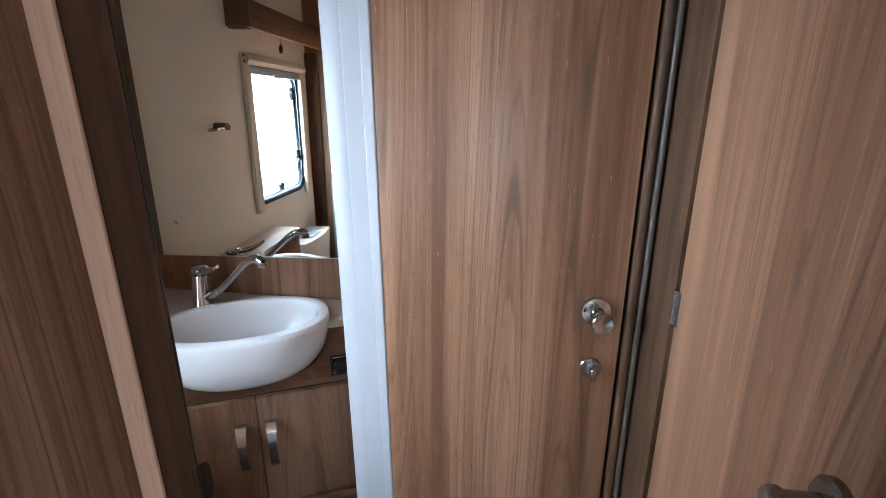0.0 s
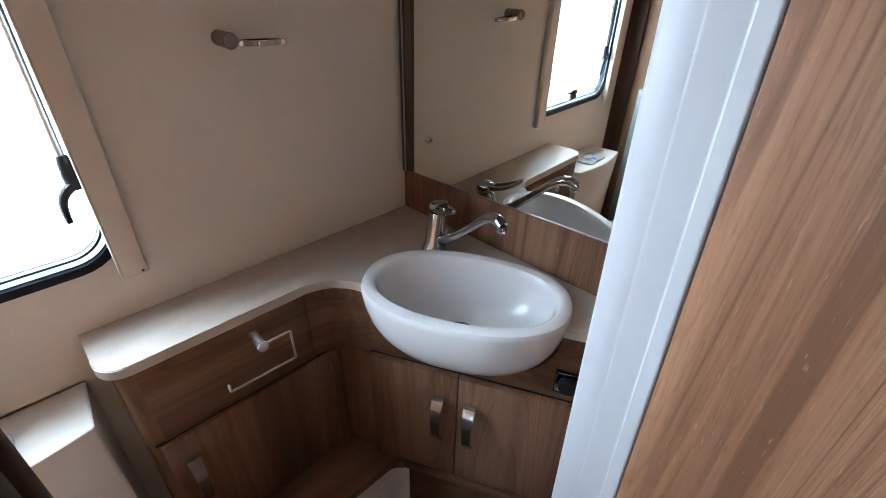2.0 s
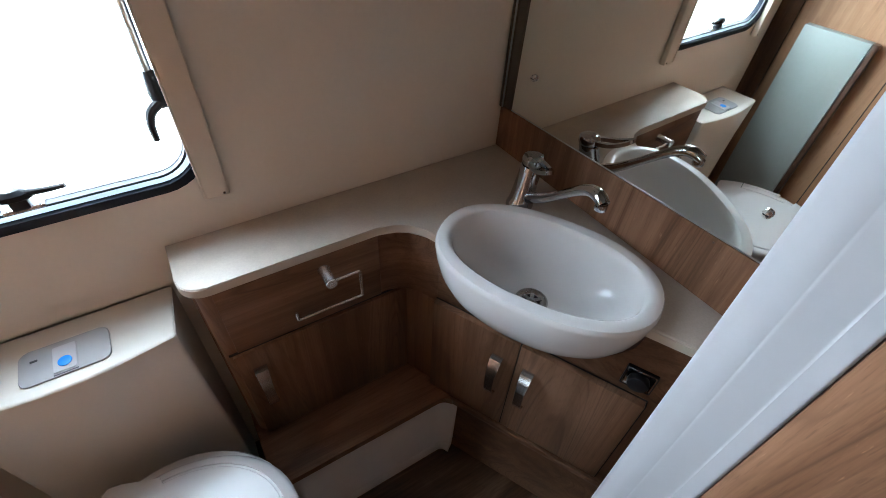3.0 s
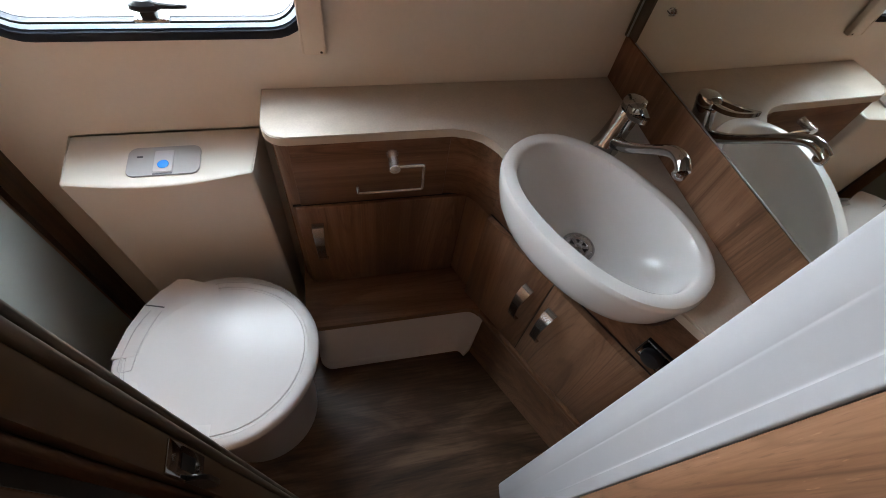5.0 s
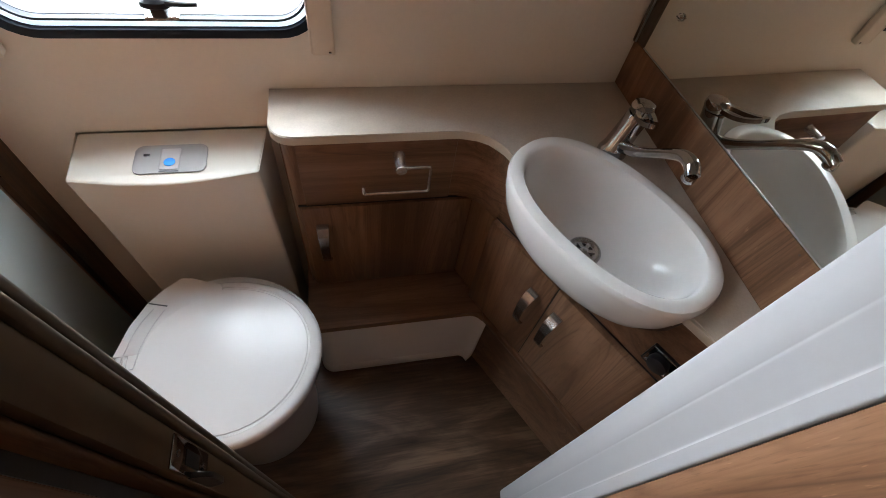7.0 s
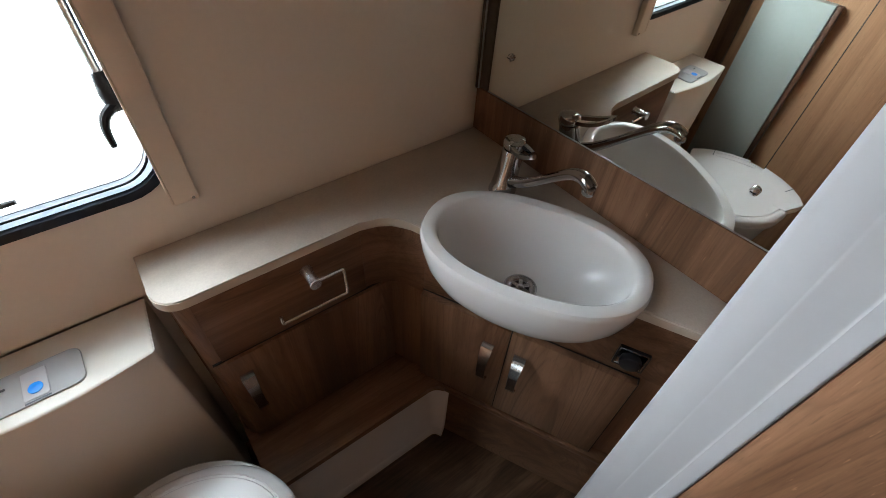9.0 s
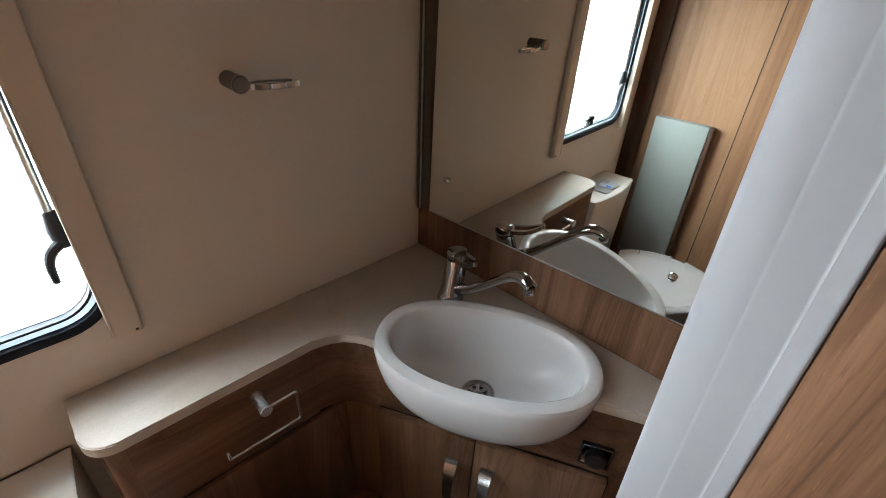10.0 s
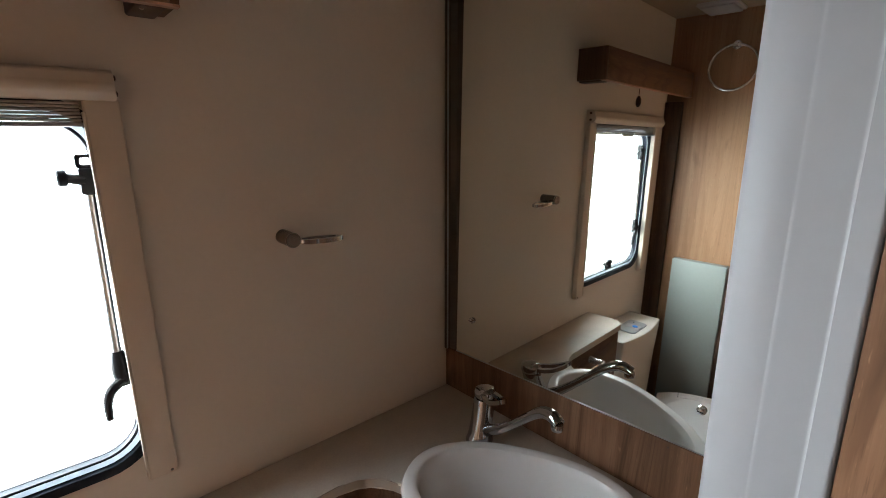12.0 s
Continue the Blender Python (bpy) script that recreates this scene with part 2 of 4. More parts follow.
def part(name, bm, material, parent=None, label="", smooth=True):
    """Links a bmesh as one mesh object, under a thing where one is given."""
    mesh = bpy.data.meshes.new(name)
    bm.normal_update()
    bmesh.ops.recalc_face_normals(bm, faces=bm.faces)
    bm.to_mesh(mesh)
    bm.free()
    if smooth:
        mesh.shade_smooth()
        mesh.set_sharp_from_angle(angle=radians(35))
    mesh.materials.append(material)
    ob = new(name, mesh)
    ob.parent = parent
    if label:
        ob["label"] = label
    return ob


def thing(name, at, label, category, group="", kind=""):
    ob = new(name)
    ob.location = at
    ob.empty_display_size = 0.05
    tagged(ob, label, category, group, kind)
    bpy.context.view_layer.update()
    return ob


def under(parent, ob):
    """Keeps ob, built in world metres, where it is under a parent that stands elsewhere."""
    ob.parent = parent
    ob.matrix_parent_inverse = Matrix.Translation(parent.location).inverted() if parent.parent is None else Matrix.Identity(4)
    return ob


def piece(name, bm, material, parent, label=""):
    return under(parent, part(name, bm, material, None, label))


def sub(name, bm, material, parent, label=""):
    """A part of a part: the parent is a mesh whose own origin is the world's."""
    ob = part(name, bm, material, None, label)
    ob.parent = parent
    return ob


def box(lo, hi, bevel=0.0, seg=2, bm=None):
    bm = bm or bmesh.new()
    lo, hi = Vector(lo), Vector(hi)
    made = bmesh.ops.create_cube(bm, size=1.0, matrix=Matrix.Translation((lo + hi) / 2) @ Matrix.Diagonal((*(hi - lo), 1)))
    if bevel:
        edges = list({e for v in made["verts"] for e in v.link_edges})
        bmesh.ops.bevel(bm, geom=edges, offset=bevel, segments=seg, profile=0.5, affect="EDGES")
    return bm


def obox(m, size, bevel=0.0, seg=2, bm=None):
    """A box of that size about the pose m."""
    out = bmesh.new()
    bmesh.ops.create_cube(out, size=1.0, matrix=Matrix.Diagonal((*size, 1)))
    if bevel:
        bmesh.ops.bevel(out, geom=list(out.edges), offset=bevel, segments=seg, profile=0.5, affect="EDGES")
    bmesh.ops.transform(out, matrix=m, verts=out.verts)
    return join(bm, out)


def join(bm, other):
    if bm is None:
        return other
    mesh = bpy.data.meshes.new("tmp")
    other.to_mesh(mesh)
    other.free()
    bm.from_mesh(mesh)
    bpy.data.meshes.remove(mesh)
    return bm


def prism(outline, z0, z1, bevel=0.0, seg=3, m=None):
    """A plan outline raised from z0 to z1, its top and bottom edges rounded."""
    bm = bmesh.new()
    low = [bm.verts.new((x, y, z0)) for x, y in outline]
    top = [bm.verts.new((x, y, z1)) for x, y in outline]
    n = len(outline)
    for i in range(n):
        bm.faces.new((low[i], low[(i + 1) % n], top[(i + 1) % n], top[i]))
    caps = [bm.faces.new(top), bm.faces.new(low[::-1])]
    if bevel:
        bmesh.ops.bevel(bm, geom=list({e for f in caps for e in f.edges}), offset=bevel, segments=seg, profile=0.5, affect="EDGES")
    if m:
        bmesh.ops.transform(bm, matrix=m, verts=bm.verts)
    return bm


def arc(cx, cy, r, a0, a1, n=8):
    return [(cx + r * math.cos(radians(a0 + (a1 - a0) * i / n)), cy + r * math.sin(radians(a0 + (a1 - a0) * i / n))) for i in range(n + 1)]


def rounded(w, h, r, n=8):
    return [p for cx, cy, a in ((w / 2 - r, h / 2 - r, 0), (-w / 2 + r, h / 2 - r, 90), (-w / 2 + r, -h / 2 + r, 180), (w / 2 - r, -h / 2 + r, 270)) for p in arc(cx, cy, r, a, a + 90, n)]


def ring_between(outer, inner, z0, z1, m=None):
    """A frame between two outlines of as many points each."""
    bm = bmesh.new()
    n = len(outer)
    rows = [[bm.verts.new((x, y, z)) for x, y in o] for o, z in ((outer, z0), (outer, z1), (inner, z1), (inner, z0))]
    for a in range(4):
        for i in range(n):
            bm.faces.new((rows[a][i], rows[a][(i + 1) % n], rows[(a + 1) % 4][(i + 1) % n], rows[(a + 1) % 4][i]))
    if m:
        bmesh.ops.transform(bm, matrix=m, verts=bm.verts)
    return bm


def loft(rings, cap_start=True, cap_end=True):
    bm = bmesh.new()
    rows = [[bm.verts.new(p) for p in r] for r in rings]
    n = len(rings[0])
    for a, b in zip(rows, rows[1:]):
        for i in range(n):
            bm.faces.new((a[i], a[(i + 1) % n], b[(i + 1) % n], b[i]))
    if cap_start:
        bm.faces.new(rows[0][::-1])
    if cap_end:
        bm.faces.new(rows[-1])
    return bm


def lathe(profile, m=None, n=32):
    """A body turned about z from (radius, z) pairs."""
    bm = loft([[(r * math.cos(2 * math.pi * i / n), r * math.sin(2 * math.pi * i / n), z) for i in range(n)] for r, z in profile])
    if m:
        bmesh.ops.transform(bm, matrix=m, verts=bm.verts)
    return bm


def tube(points, radii, n=14, smooth=4):
    """A round bar along points, with a radius at each."""
    pts = [Vector(p) for p in points]
    if smooth:
        fine, rad = [], []
        for i in range(len(pts) - 1):
            p0, p1, p2, p3 = pts[max(i - 1, 0)], pts[i], pts[i + 1], pts[min(i + 2, len(pts) - 1)]
            for k in range(smooth):
                t = k / smooth
                fine.append(0.5 * (2 * p1 + (p2 - p0) * t + (2 * p0 - 5 * p1 + 4 * p2 - p3) * t * t + (3 * p1 - p0 - 3 * p2 + p3) * t ** 3))
                rad.append(radii[i] + (radii[i + 1] - radii[i]) * t)
        pts, radii = fine + [pts[-1]], rad + [radii[-1]]
    rings, side = [], None
    for i, p in enumerate(pts):
        d = (pts[min(i + 1, len(pts) - 1)] - pts[max(i - 1, 0)]).normalized()
        if side is None:
            side = d.orthogonal().normalized()
        side = (side - d * side.dot(d)).normalized()
        up = d.cross(side)
        rings.append([p + (side * math.cos(2 * math.pi * k / n) + up * math.sin(2 * math.pi * k / n)) * radii[i] for k in range(n)])
    return loft(rings)


def wall_with_hole(name, x0, x1, y0, y1, z0, z1, hole, material, label):
    """A wall slab across x with a rounded opening (y0, y1, z0, z1, r) right through it."""
    hy0, hy1, hz0, hz1, r = hole
    cy, cz = (hy0 + hy1) / 2, (hz0 + hz1) / 2
    inner = rounded(hy1 - hy0, hz1 - hz0, r)
    outer = []
    for px, py in inner:
        k = min((y1 - cy if px > 0 else cy - y0) / max(abs(px), 1e-6), (z1 - cz if py > 0 else cz - z0) / max(abs(py), 1e-6))
        outer.append((px * k, py * k))
    # square the outer corners
    for cx_, cz_ in ((y1 - cy, z1 - cz), (y0 - cy, z1 - cz), (y0 - cy, z0 - cz), (y1 - cy, z0 - cz)):
        i = min(range(len(outer)), key=lambda j: (outer[j][0] - cx_) ** 2 + (outer[j][1] - cz_) ** 2)
        outer[i] = (cx_, cz_)
    turn = Matrix(((0, 0, 1, 0), (1, 0, 0, cy), (0, 1, 0, cz), (0, 0, 0, 1)))
    ob = part(name, ring_between(outer, inner, x0, x1, turn), material, None, "", False)
    return tagged(ob, label, "wall", kind="structure")


# ---- setting: a caravan washroom off a narrow passage ----
WX, SY, CEIL = -1.18, 0.10, 1.968  # window wall, side wall, ceiling
CORNER, TILT = Vector((-1.18, 1.425, 0)), 2.0  # the mirror wall stands two degrees out of square


def slab(name, lo, hi, material, label, category):
    return tagged(part(name, box(lo, hi), material, None, "", False), label, category, kind="structure")


slab("floor", (-1.4, -3.3, -0.06), (1.3, 1.9, 0.0), FLOORW, "dark brown wood plank effect vinyl floor", "floor")
slab("ceiling", (-1.4, -3.3, CEIL), (1.3, 1.9, CEIL + 0.05), CEILM, "plain pale panelled caravan ceiling, its shade put into a darker beige", "ceiling")
wall_with_hole("wall_west", WX - 0.035, WX, -0.05, 1.62, 0.0, CEIL, (0.235, 0.765, 0.962, 1.53, 0.075), CREAM, "cream wallboard wall with a rounded window opening")
north = slab("wall_north", (-0.1, 0.018, 0.0), (1.55, 0.05, CEIL), CREAM, "cream wall behind mirror and wooden splashback", "wall")
north.matrix_world = Matrix.Translation(CORNER) @ pose(0, 0, 0, 0, 0, TILT)
slab("wall_south", (WX - 0.03, SY - 0.03, 0.0), (-0.445, SY, CEIL), SIDEW, "walnut laminate side wall beside the toilet", "wall")
slab("partition_south", (-0.462, SY - 0.03, 0.0), (-0.434, 0.60, CEIL), WOOD_B, "walnut laminate partition between washroom and passage", "wall")
slab("partition_north", (-0.462, 1.175, 0.0), (-0.434, 1.47, CEIL), WOOD_B, "walnut laminate partition behind the door post", "wall")
slab("passage_wall_left", (-0.462, -0.35, 0.0), (-0.432, SY - 0.03, CEIL), WOOD_B, "dark walnut laminate passage wall", "wall")
slab("passage_wall_end", (-0.43, 1.35, 0.0), (1.2, 1.38, CEIL), WOOD_C, "walnut laminate wall closing the passage", "wall")
slab("passage_wall_right", (0.235, -0.35, 0.0), (0.265, 1.35, CEIL), WOOD_C, "walnut laminate passage wall", "wall")
slab("lounge_wall_left", (-1.24, -3.3, 0.0), (-1.21, -0.35, CEIL), CREAM, "plain cream lounge wall", "wall")
# unseen wall with an opening added to let the side fill in
slab("lounge_wall_right", (1.2, -3.3, 0.0), (1.23, -0.35, 0.92), CREAM, "plain cream lounge wall below the added side opening", "wall")
slab("lounge_right_high", (1.2, -3.3, 1.78), (1.23, -0.35, CEIL), CREAM, "plain cream lounge wall above the added side opening", "wall")
slab("lounge_right_far", (1.2, -3.3, 0.92), (1.23, -2.5, 1.78), CREAM, "plain cream lounge wall beside the added side opening", "wall")
slab("lounge_right_near", (1.2, -1.7, 0.92), (1.23, -0.35, 1.78), CREAM, "plain cream lounge wall beside the added side opening", "wall")
slab("lounge_front_left", (-1.21, -0.38, 0.0), (-0.462, -0.35, CEIL), CREAM, "plain cream lounge wall", "wall")
slab("lounge_front_right", (0.265, -0.38, 0.0), (1.2, -0.35, CEIL), CREAM, "plain cream lounge wall", "wall")
# unseen back wall; its window opening is assumed and placed for the passage light
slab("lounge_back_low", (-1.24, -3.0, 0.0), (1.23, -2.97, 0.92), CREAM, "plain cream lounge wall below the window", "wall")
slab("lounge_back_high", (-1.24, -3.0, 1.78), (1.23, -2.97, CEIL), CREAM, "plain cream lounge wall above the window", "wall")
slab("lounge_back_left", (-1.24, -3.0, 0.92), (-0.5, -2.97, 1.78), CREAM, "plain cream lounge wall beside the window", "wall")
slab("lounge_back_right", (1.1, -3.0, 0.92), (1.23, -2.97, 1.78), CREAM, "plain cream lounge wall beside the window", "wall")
slab("backdrop", (-2.62, -9.0, -1.0), (-2.6, 6.0, 6.0), SKYGLOW, "bright white overcast sky outside the window", "sky")

# ---- doorway ----


def door_frame():
    """Dark frame of the doorway on its latch side: lining, rubber seal, pale edge and strike plate."""
    t = thing("doorway_frame", (-0.44, 0.6, 0), "dark walnut door frame with pale edge strip and rubber seal", "door frame", kind="structure")
    piece("lining", box((-0.462, 0.6085, 0), (-0.430, 0.632, CEIL), 0.002), LINING, t, "glossy dark lining")
    piece("bead", prism([(-0.4295, 0.609), *arc(-0.4258, 0.6215, 0.0037, 180, 0, 6), (-0.4221, 0.609)], 0, CEIL), FRAMEW, t, "rounded bead along the lining")
    piece("architrave", box((-0.434, 0.566, 0), (-0.4105, 0.608, CEIL), 0.002), FRAMEW, t)
    piece("groove", box((-0.4218, 0.6083, 0), (-0.4112, 0.6096, CEIL)), GROOVE, t, "black gap beside the bead")
    piece("edge_strip", box((-0.4335, 0.5615, 0), (-0.4095, 0.5655, CEIL), 0.0015), PALE, t, "pale wood edge strip")
    seal = prism([(-0.478, 0.612), (-0.463, 0.612), *arc(-0.4665, 0.634, 0.0035, 0, 180, 6), *arc(-0.4745, 0.6325, 0.0035, 0, 180, 6)], 0, CEIL)
    piece("seal", seal, OLIVE, t, "glossy olive rubber seal")
    plate = piece("strike_plate", box((-0.4585, 0.632, 0.970), (-0.4315, 0.634, 1.060), 0.0008), CHROME, t, "bright steel strike plate")
    for z in (0.982, 1.048):
        sub("screw", lathe([(0.003, 0), (0.003, 0.001), (0.001, 0.0014)], pose(-0.445, 0.634, z, -90)), STEEL, plate)
    lip = prism(rounded(0.028, 0.056, 0.013, 6), -0.0025, 0.0025, 0.001, 1, Matrix(((0, 0, 1, -0.4335), (1, 0, 0, 0.6350), (0, 1, 0, 0.985), (0, 0, 0, 1))))
    sub("latch_lip", lip, GUNMETAL_D, plate, "dark rounded strike lip")
    sub("latch_hole", box((-0.452, 0.6336, 0.997), (-0.439, 0.6346, 1.030)), GROOVE, plate)


def door_post():
    """White plastic post on the hinge side, with a broad round face, a flat and two fine grooves."""
    t = thing("door_post", (-0.42, 1.16, 0), "white plastic door post with rounded ribbed profile", "door post", kind="structure")
    outline = [(-0.466, 1.172), (-0.469, 1.160), *arc(-0.459, 1.152, 0.010, 180, 255, 6), (-0.445, 1.1395), (-0.4290, 1.1374), (-0.4277, 1.1379), (-0.4262, 1.1379), (-0.4250, 1.1375), (-0.4235, 1.1377),
               (-0.3925, 1.1385), (-0.3914, 1.1388), (-0.3899, 1.1386), (-0.3885, 1.1375), (-0.3780, 1.1372), *arc(-0.3735, 1.1412, 0.004, 260, 350, 5), (-0.3690, 1.172)]
    piece("profile", prism(outline, 0.0, CEIL), WHITE, t)
    lean(t, 0.9)


def washroom_door():
    """The washroom door, open at a right angle across the passage."""
    a = math.degrees(math.atan2(0.040, 0.50))
    t = thing("door_1", (-0.368, 1.150, 0), "open walnut laminate washroom door with knob and thumb lock", "door", kind="structure")
    m = pose(-0.3686, 1.1395, 0, 0, 0, a)
    bm = box((0.0, 0.0, 0.03), (0.494, 0.028, CEIL - 0.035), 0.002)
    bmesh.ops.transform(bm, matrix=m, verts=bm.verts)
    piece("leaf", bm, WOOD, t)
    k = m @ pose(0.440, 0, 0.987, 90)
    knob = piece("door_knob", lathe([(0.031, 0), (0.031, 0.006), (0.029, 0.009), (0.014, 0.012), (0.012, 0.015), (0.0115, 0.034), (0.0150, 0.042), (0.0200, 0.050), (0.0212, 0.058), (0.0206, 0.063), (0.0190, 0.0645), (0.0005, 0.0610)], k, 40), POLISHED, t, "turned steel knob on a round rose")
    sub("set_screw", lathe([(0.004, 0), (0.004, 0.0015), (0.001, 0.002)], k @ pose(-0.023, 0.004, 0.0085)), GROOVE, knob)
    k = m @ pose(0.440, 0, 0.855, 90)
    turn = piece("thumb_lock", lathe([(0.0235, 0), (0.0235, 0.004), (0.0215, 0.0065), (0.0145, 0.0065), (0.0135, 0.0045), (0.0005, 0.0045)], k, 36), STEEL, t, "satin steel lock rose with thumb turn")
    bm = obox(k @ pose(0.001, -0.004, 0.0165, 0, 0, 8), (0.0115, 0.028, 0.025), 0.003)
    sub("thumb_turn", bm, POLISHED, turn)
    lean(t, 0.9)


def passage_door():
    """The door along the passage's side, shut flat, with a lever and one hinge in view."""
    t = thing("door_2", (0.2, 0.8, 0), "walnut laminate passage door with dark lever handle", "door", kind="structure")
    piece("leaf", box((0.192, 0.15, 0.03), (0.22, 1.083, CEIL - 0.035), 0.002), WOOD_C, t)
    bm = lathe([(0.0045, 0), (0.0055, 0.001), (0.0055, 0.031), (0.005, 0.0315), (0.005, 0.0325), (0.0055, 0.033), (0.0055, 0.065), (0.0045, 0.066)], pose(0.190, 1.0885, 1.02), 16)
    join(bm, box((0.1915, 1.070, 1.02), (0.193, 1.088, 1.086)))
    piece("hinge", bm, STEEL, t, "steel knuckle hinge")
    k = pose(0.192, 0.632, 1.075, 0, -90)
    lever = piece("door_handle", lathe([(0.026, 0), (0.026, 0.008), (0.022, 0.012), (0.0115, 0.013), (0.0105, 0.05), (0.0005, 0.052)], k, 32), DARKSTEEL, t, "dark metal lever on a round rose")
    bm = tube([(0.144, 0.640, 1.075), (0.142, 0.625, 1.075), (0.144, 0.58, 1.073), (0.150, 0.52, 1.070)], [0.011, 0.0105, 0.0095, 0.0085], 14)
    sub("lever", bm, DARKSTEEL, lever)
    lean(t, 1.2)


def end_frame():
    """Narrow frame between the open door's edge and the passage door."""
    t = thing("passage_frame", (0.17, 1.2, 0), "dark walnut door frame with slim rubber profiles", "door frame", kind="structure")
    piece("bead", prism([*arc(0.1400, 1.176, 0.009, 180, 360, 8), (0.1490, 1.23), (0.1310, 1.23)], 0, CEIL), FRAMEW, t, "rounded dark bead")
    piece("profile", prism([(0.1495, 1.24), (0.1495, 1.178), *arc(0.1545, 1.168, 0.005, 180, 300, 6), (0.158, 1.170), (0.1600, 1.168), (0.164, 1.24)], 0, CEIL), OLIVE, t, "olive rubber profile")
    piece("post", prism([(0.1645, 1.24), (0.1645, 1.158), (0.19, 1.100), (0.234, 1.100), (0.234, 1.24)], 0, CEIL), FRAMEW, t)
    piece("rebate", box((0.10, 1.2405, 0), (0.234, 1.26, CEIL)), GROOVE, t, "black gap behind the frame")
    lean(t, 1.0)


def lean(t, degrees):
    """The hung parts stand a little out of plumb; they keep their place at waist height."""
    t.location.x += 0.9 * math.tan(radians(degrees))
    t.rotation_euler.y = -radians(degrees)


door_frame()
door_post()
washroom_door()
passage_door()
end_frame()

# ---- window and blind ----
WIN = Matrix(((0, 0, 1, 0), (1, 0, 0, 0.5), (0, 1, 0, 1.246), (0, 0, 0, 1)))  # plan (y, z) outlines, depth along x


def window():
    t = thing("window_1", (WX, 0.5, 0.95), "hinged acrylic caravan window with rounded corners and black seal", "window", kind="structure")
    outer, mid, inner, core = rounded(0.552, 0.590, 0.085), rounded(0.520, 0.558, 0.070), rounded(0.492, 0.530, 0.058), rounded(0.488, 0.526, 0.056)
    piece("rubber_seal", ring_between(outer, mid, WX - 0.012, WX + 0.005, WIN), BLACK, t, "black rubber seal")
    piece("window_frame", ring_between(mid, inner, WX - 0.03, WX - 0.004, WIN), PALEFRAME, t, "pale grey plastic frame")
    piece("inner_seal", ring_between(inner, core, WX - 0.034, WX - 0.018, WIN), GREYP, t, "thin grey inner lip")
    piece("groove", ring_between(rounded(0.498, 0.536, 0.06), rounded(0.490, 0.528, 0.057), WX - 0.02, WX - 0.0035, WIN), BLACK, t)
    piece("outer_line", ring_between(rounded(0.5215, 0.5595, 0.0705), rounded(0.5165, 0.5545, 0.0685), WX - 0.02, WX - 0.0032, WIN), BLACK, t)
    pane = piece("pane", prism(rounded(0.487, 0.525, 0.0555), WX - 0.032, WX - 0.029, 0, 1, WIN), GLASS, t, "clear acrylic pane")
    pane.visible_shadow = False
    for y in (0.738, 0.262):
        s = 1 if y > 0.5 else -1
        stay = piece("stay", tube([(WX - 0.012, y - 0.004 * s, 1.14), (WX - 0.02, y, 1.43)], [0.0058, 0.0058], 14, 1), ALU, t, "telescopic aluminium stay")
        bm = tube([(WX - 0.012, y, 1.10), (WX - 0.010, y - 0.002 * s, 1.125), (WX - 0.012, y - 0.004 * s, 1.155)], [0.013, 0.014, 0.008], 12)
        join(bm, box((WX - 0.024, min(y, y + 0.03 * s), 1.098), (WX - 0.006, max(y, y + 0.03 * s), 1.114), 0.002))
        sub("stay_lock", bm, BLACKP, stay, "black locking sleeve")
        sub("lock_lever", tube([(WX - 0.006, y - 0.002 * s, 1.108), (WX - 0.001, y - 0.020 * s, 1.097), (WX - 0.002, y - 0.028 * s, 1.076), (WX - 0.003, y - 0.029 * s, 1.047)], [0.0085, 0.0076, 0.0060, 0.0046], 10), BLACKP, stay)
        bm = box((WX - 0.03, y - 0.011, 1.404), (WX - 0.008, y + 0.010, 1.442), 0.003)
        join(bm, tube([(WX - 0.014, y - 0.005 * s, 1.425), (WX - 0.010, y - 0.028 * s, 1.43)], [0.008, 0.007], 10, 1))
        join(bm, lathe([(0.010, -0.006), (0.012, -0.004), (0.012, 0.004), (0.010, 0.006)], pose(WX - 0.010, y - 0.030 * s, 1.43, 90), 16))
        sub("stay_knob", bm, BLACKP, stay, "black turning knob")
        sub("stay_bracket", ring_between(rounded(0.024, 0.020, 0.004, 4), rounded(0.013, 0.010, 0.003, 4), WX - 0.03, WX - 0.015, Matrix.Translation((0, y, 1.452)) @ Matrix(((0, 0, 1, 0), (1, 0, 0, 0), (0, 1, 0, 0), (0, 0, 0, 1)))), BLACKP, stay)
    # latch at the sill
    bm = box((WX - 0.026, 0.472, 0.978), (WX - 0.002, 0.528, 0.986), 0.002)
    catch = piece("latch", bm, STEEL, t, "steel latch plate with black turning lever")
    bm = obox(pose(WX - 0.006, 0.5, 0.994, 0, 0, 0), (0.022, 0.026, 0.018), 0.005)
    join(bm, loft([[(WX - 0.006 + 0.012 * s * math.cos(a), 0.498 + 0.026 * s * math.sin(a), z) for a in [2 * math.pi * i / 16 for i in range(16)]] for s, z in ((0.75, 1.000), (1.0, 1.004), (0.95, 1.012), (0.5, 1.018))]))
    join(bm, tube([(WX - 0.004, 0.515, 1.010), (WX + 0.002, 0.54, 1.011), (WX + 0.006, 0.566, 1.013)], [0.006, 0.0045, 0.0035], 10))
    sub("latch_lever", bm, BLACKP, catch)
    for y in (0.478, 0.522):
        sub("screw", lathe([(0.003, 0), (0.0028, 0.0012), (0.001, 0.0018)], pose(WX - 0.006, y, 0.986), 10), ALU, catch)


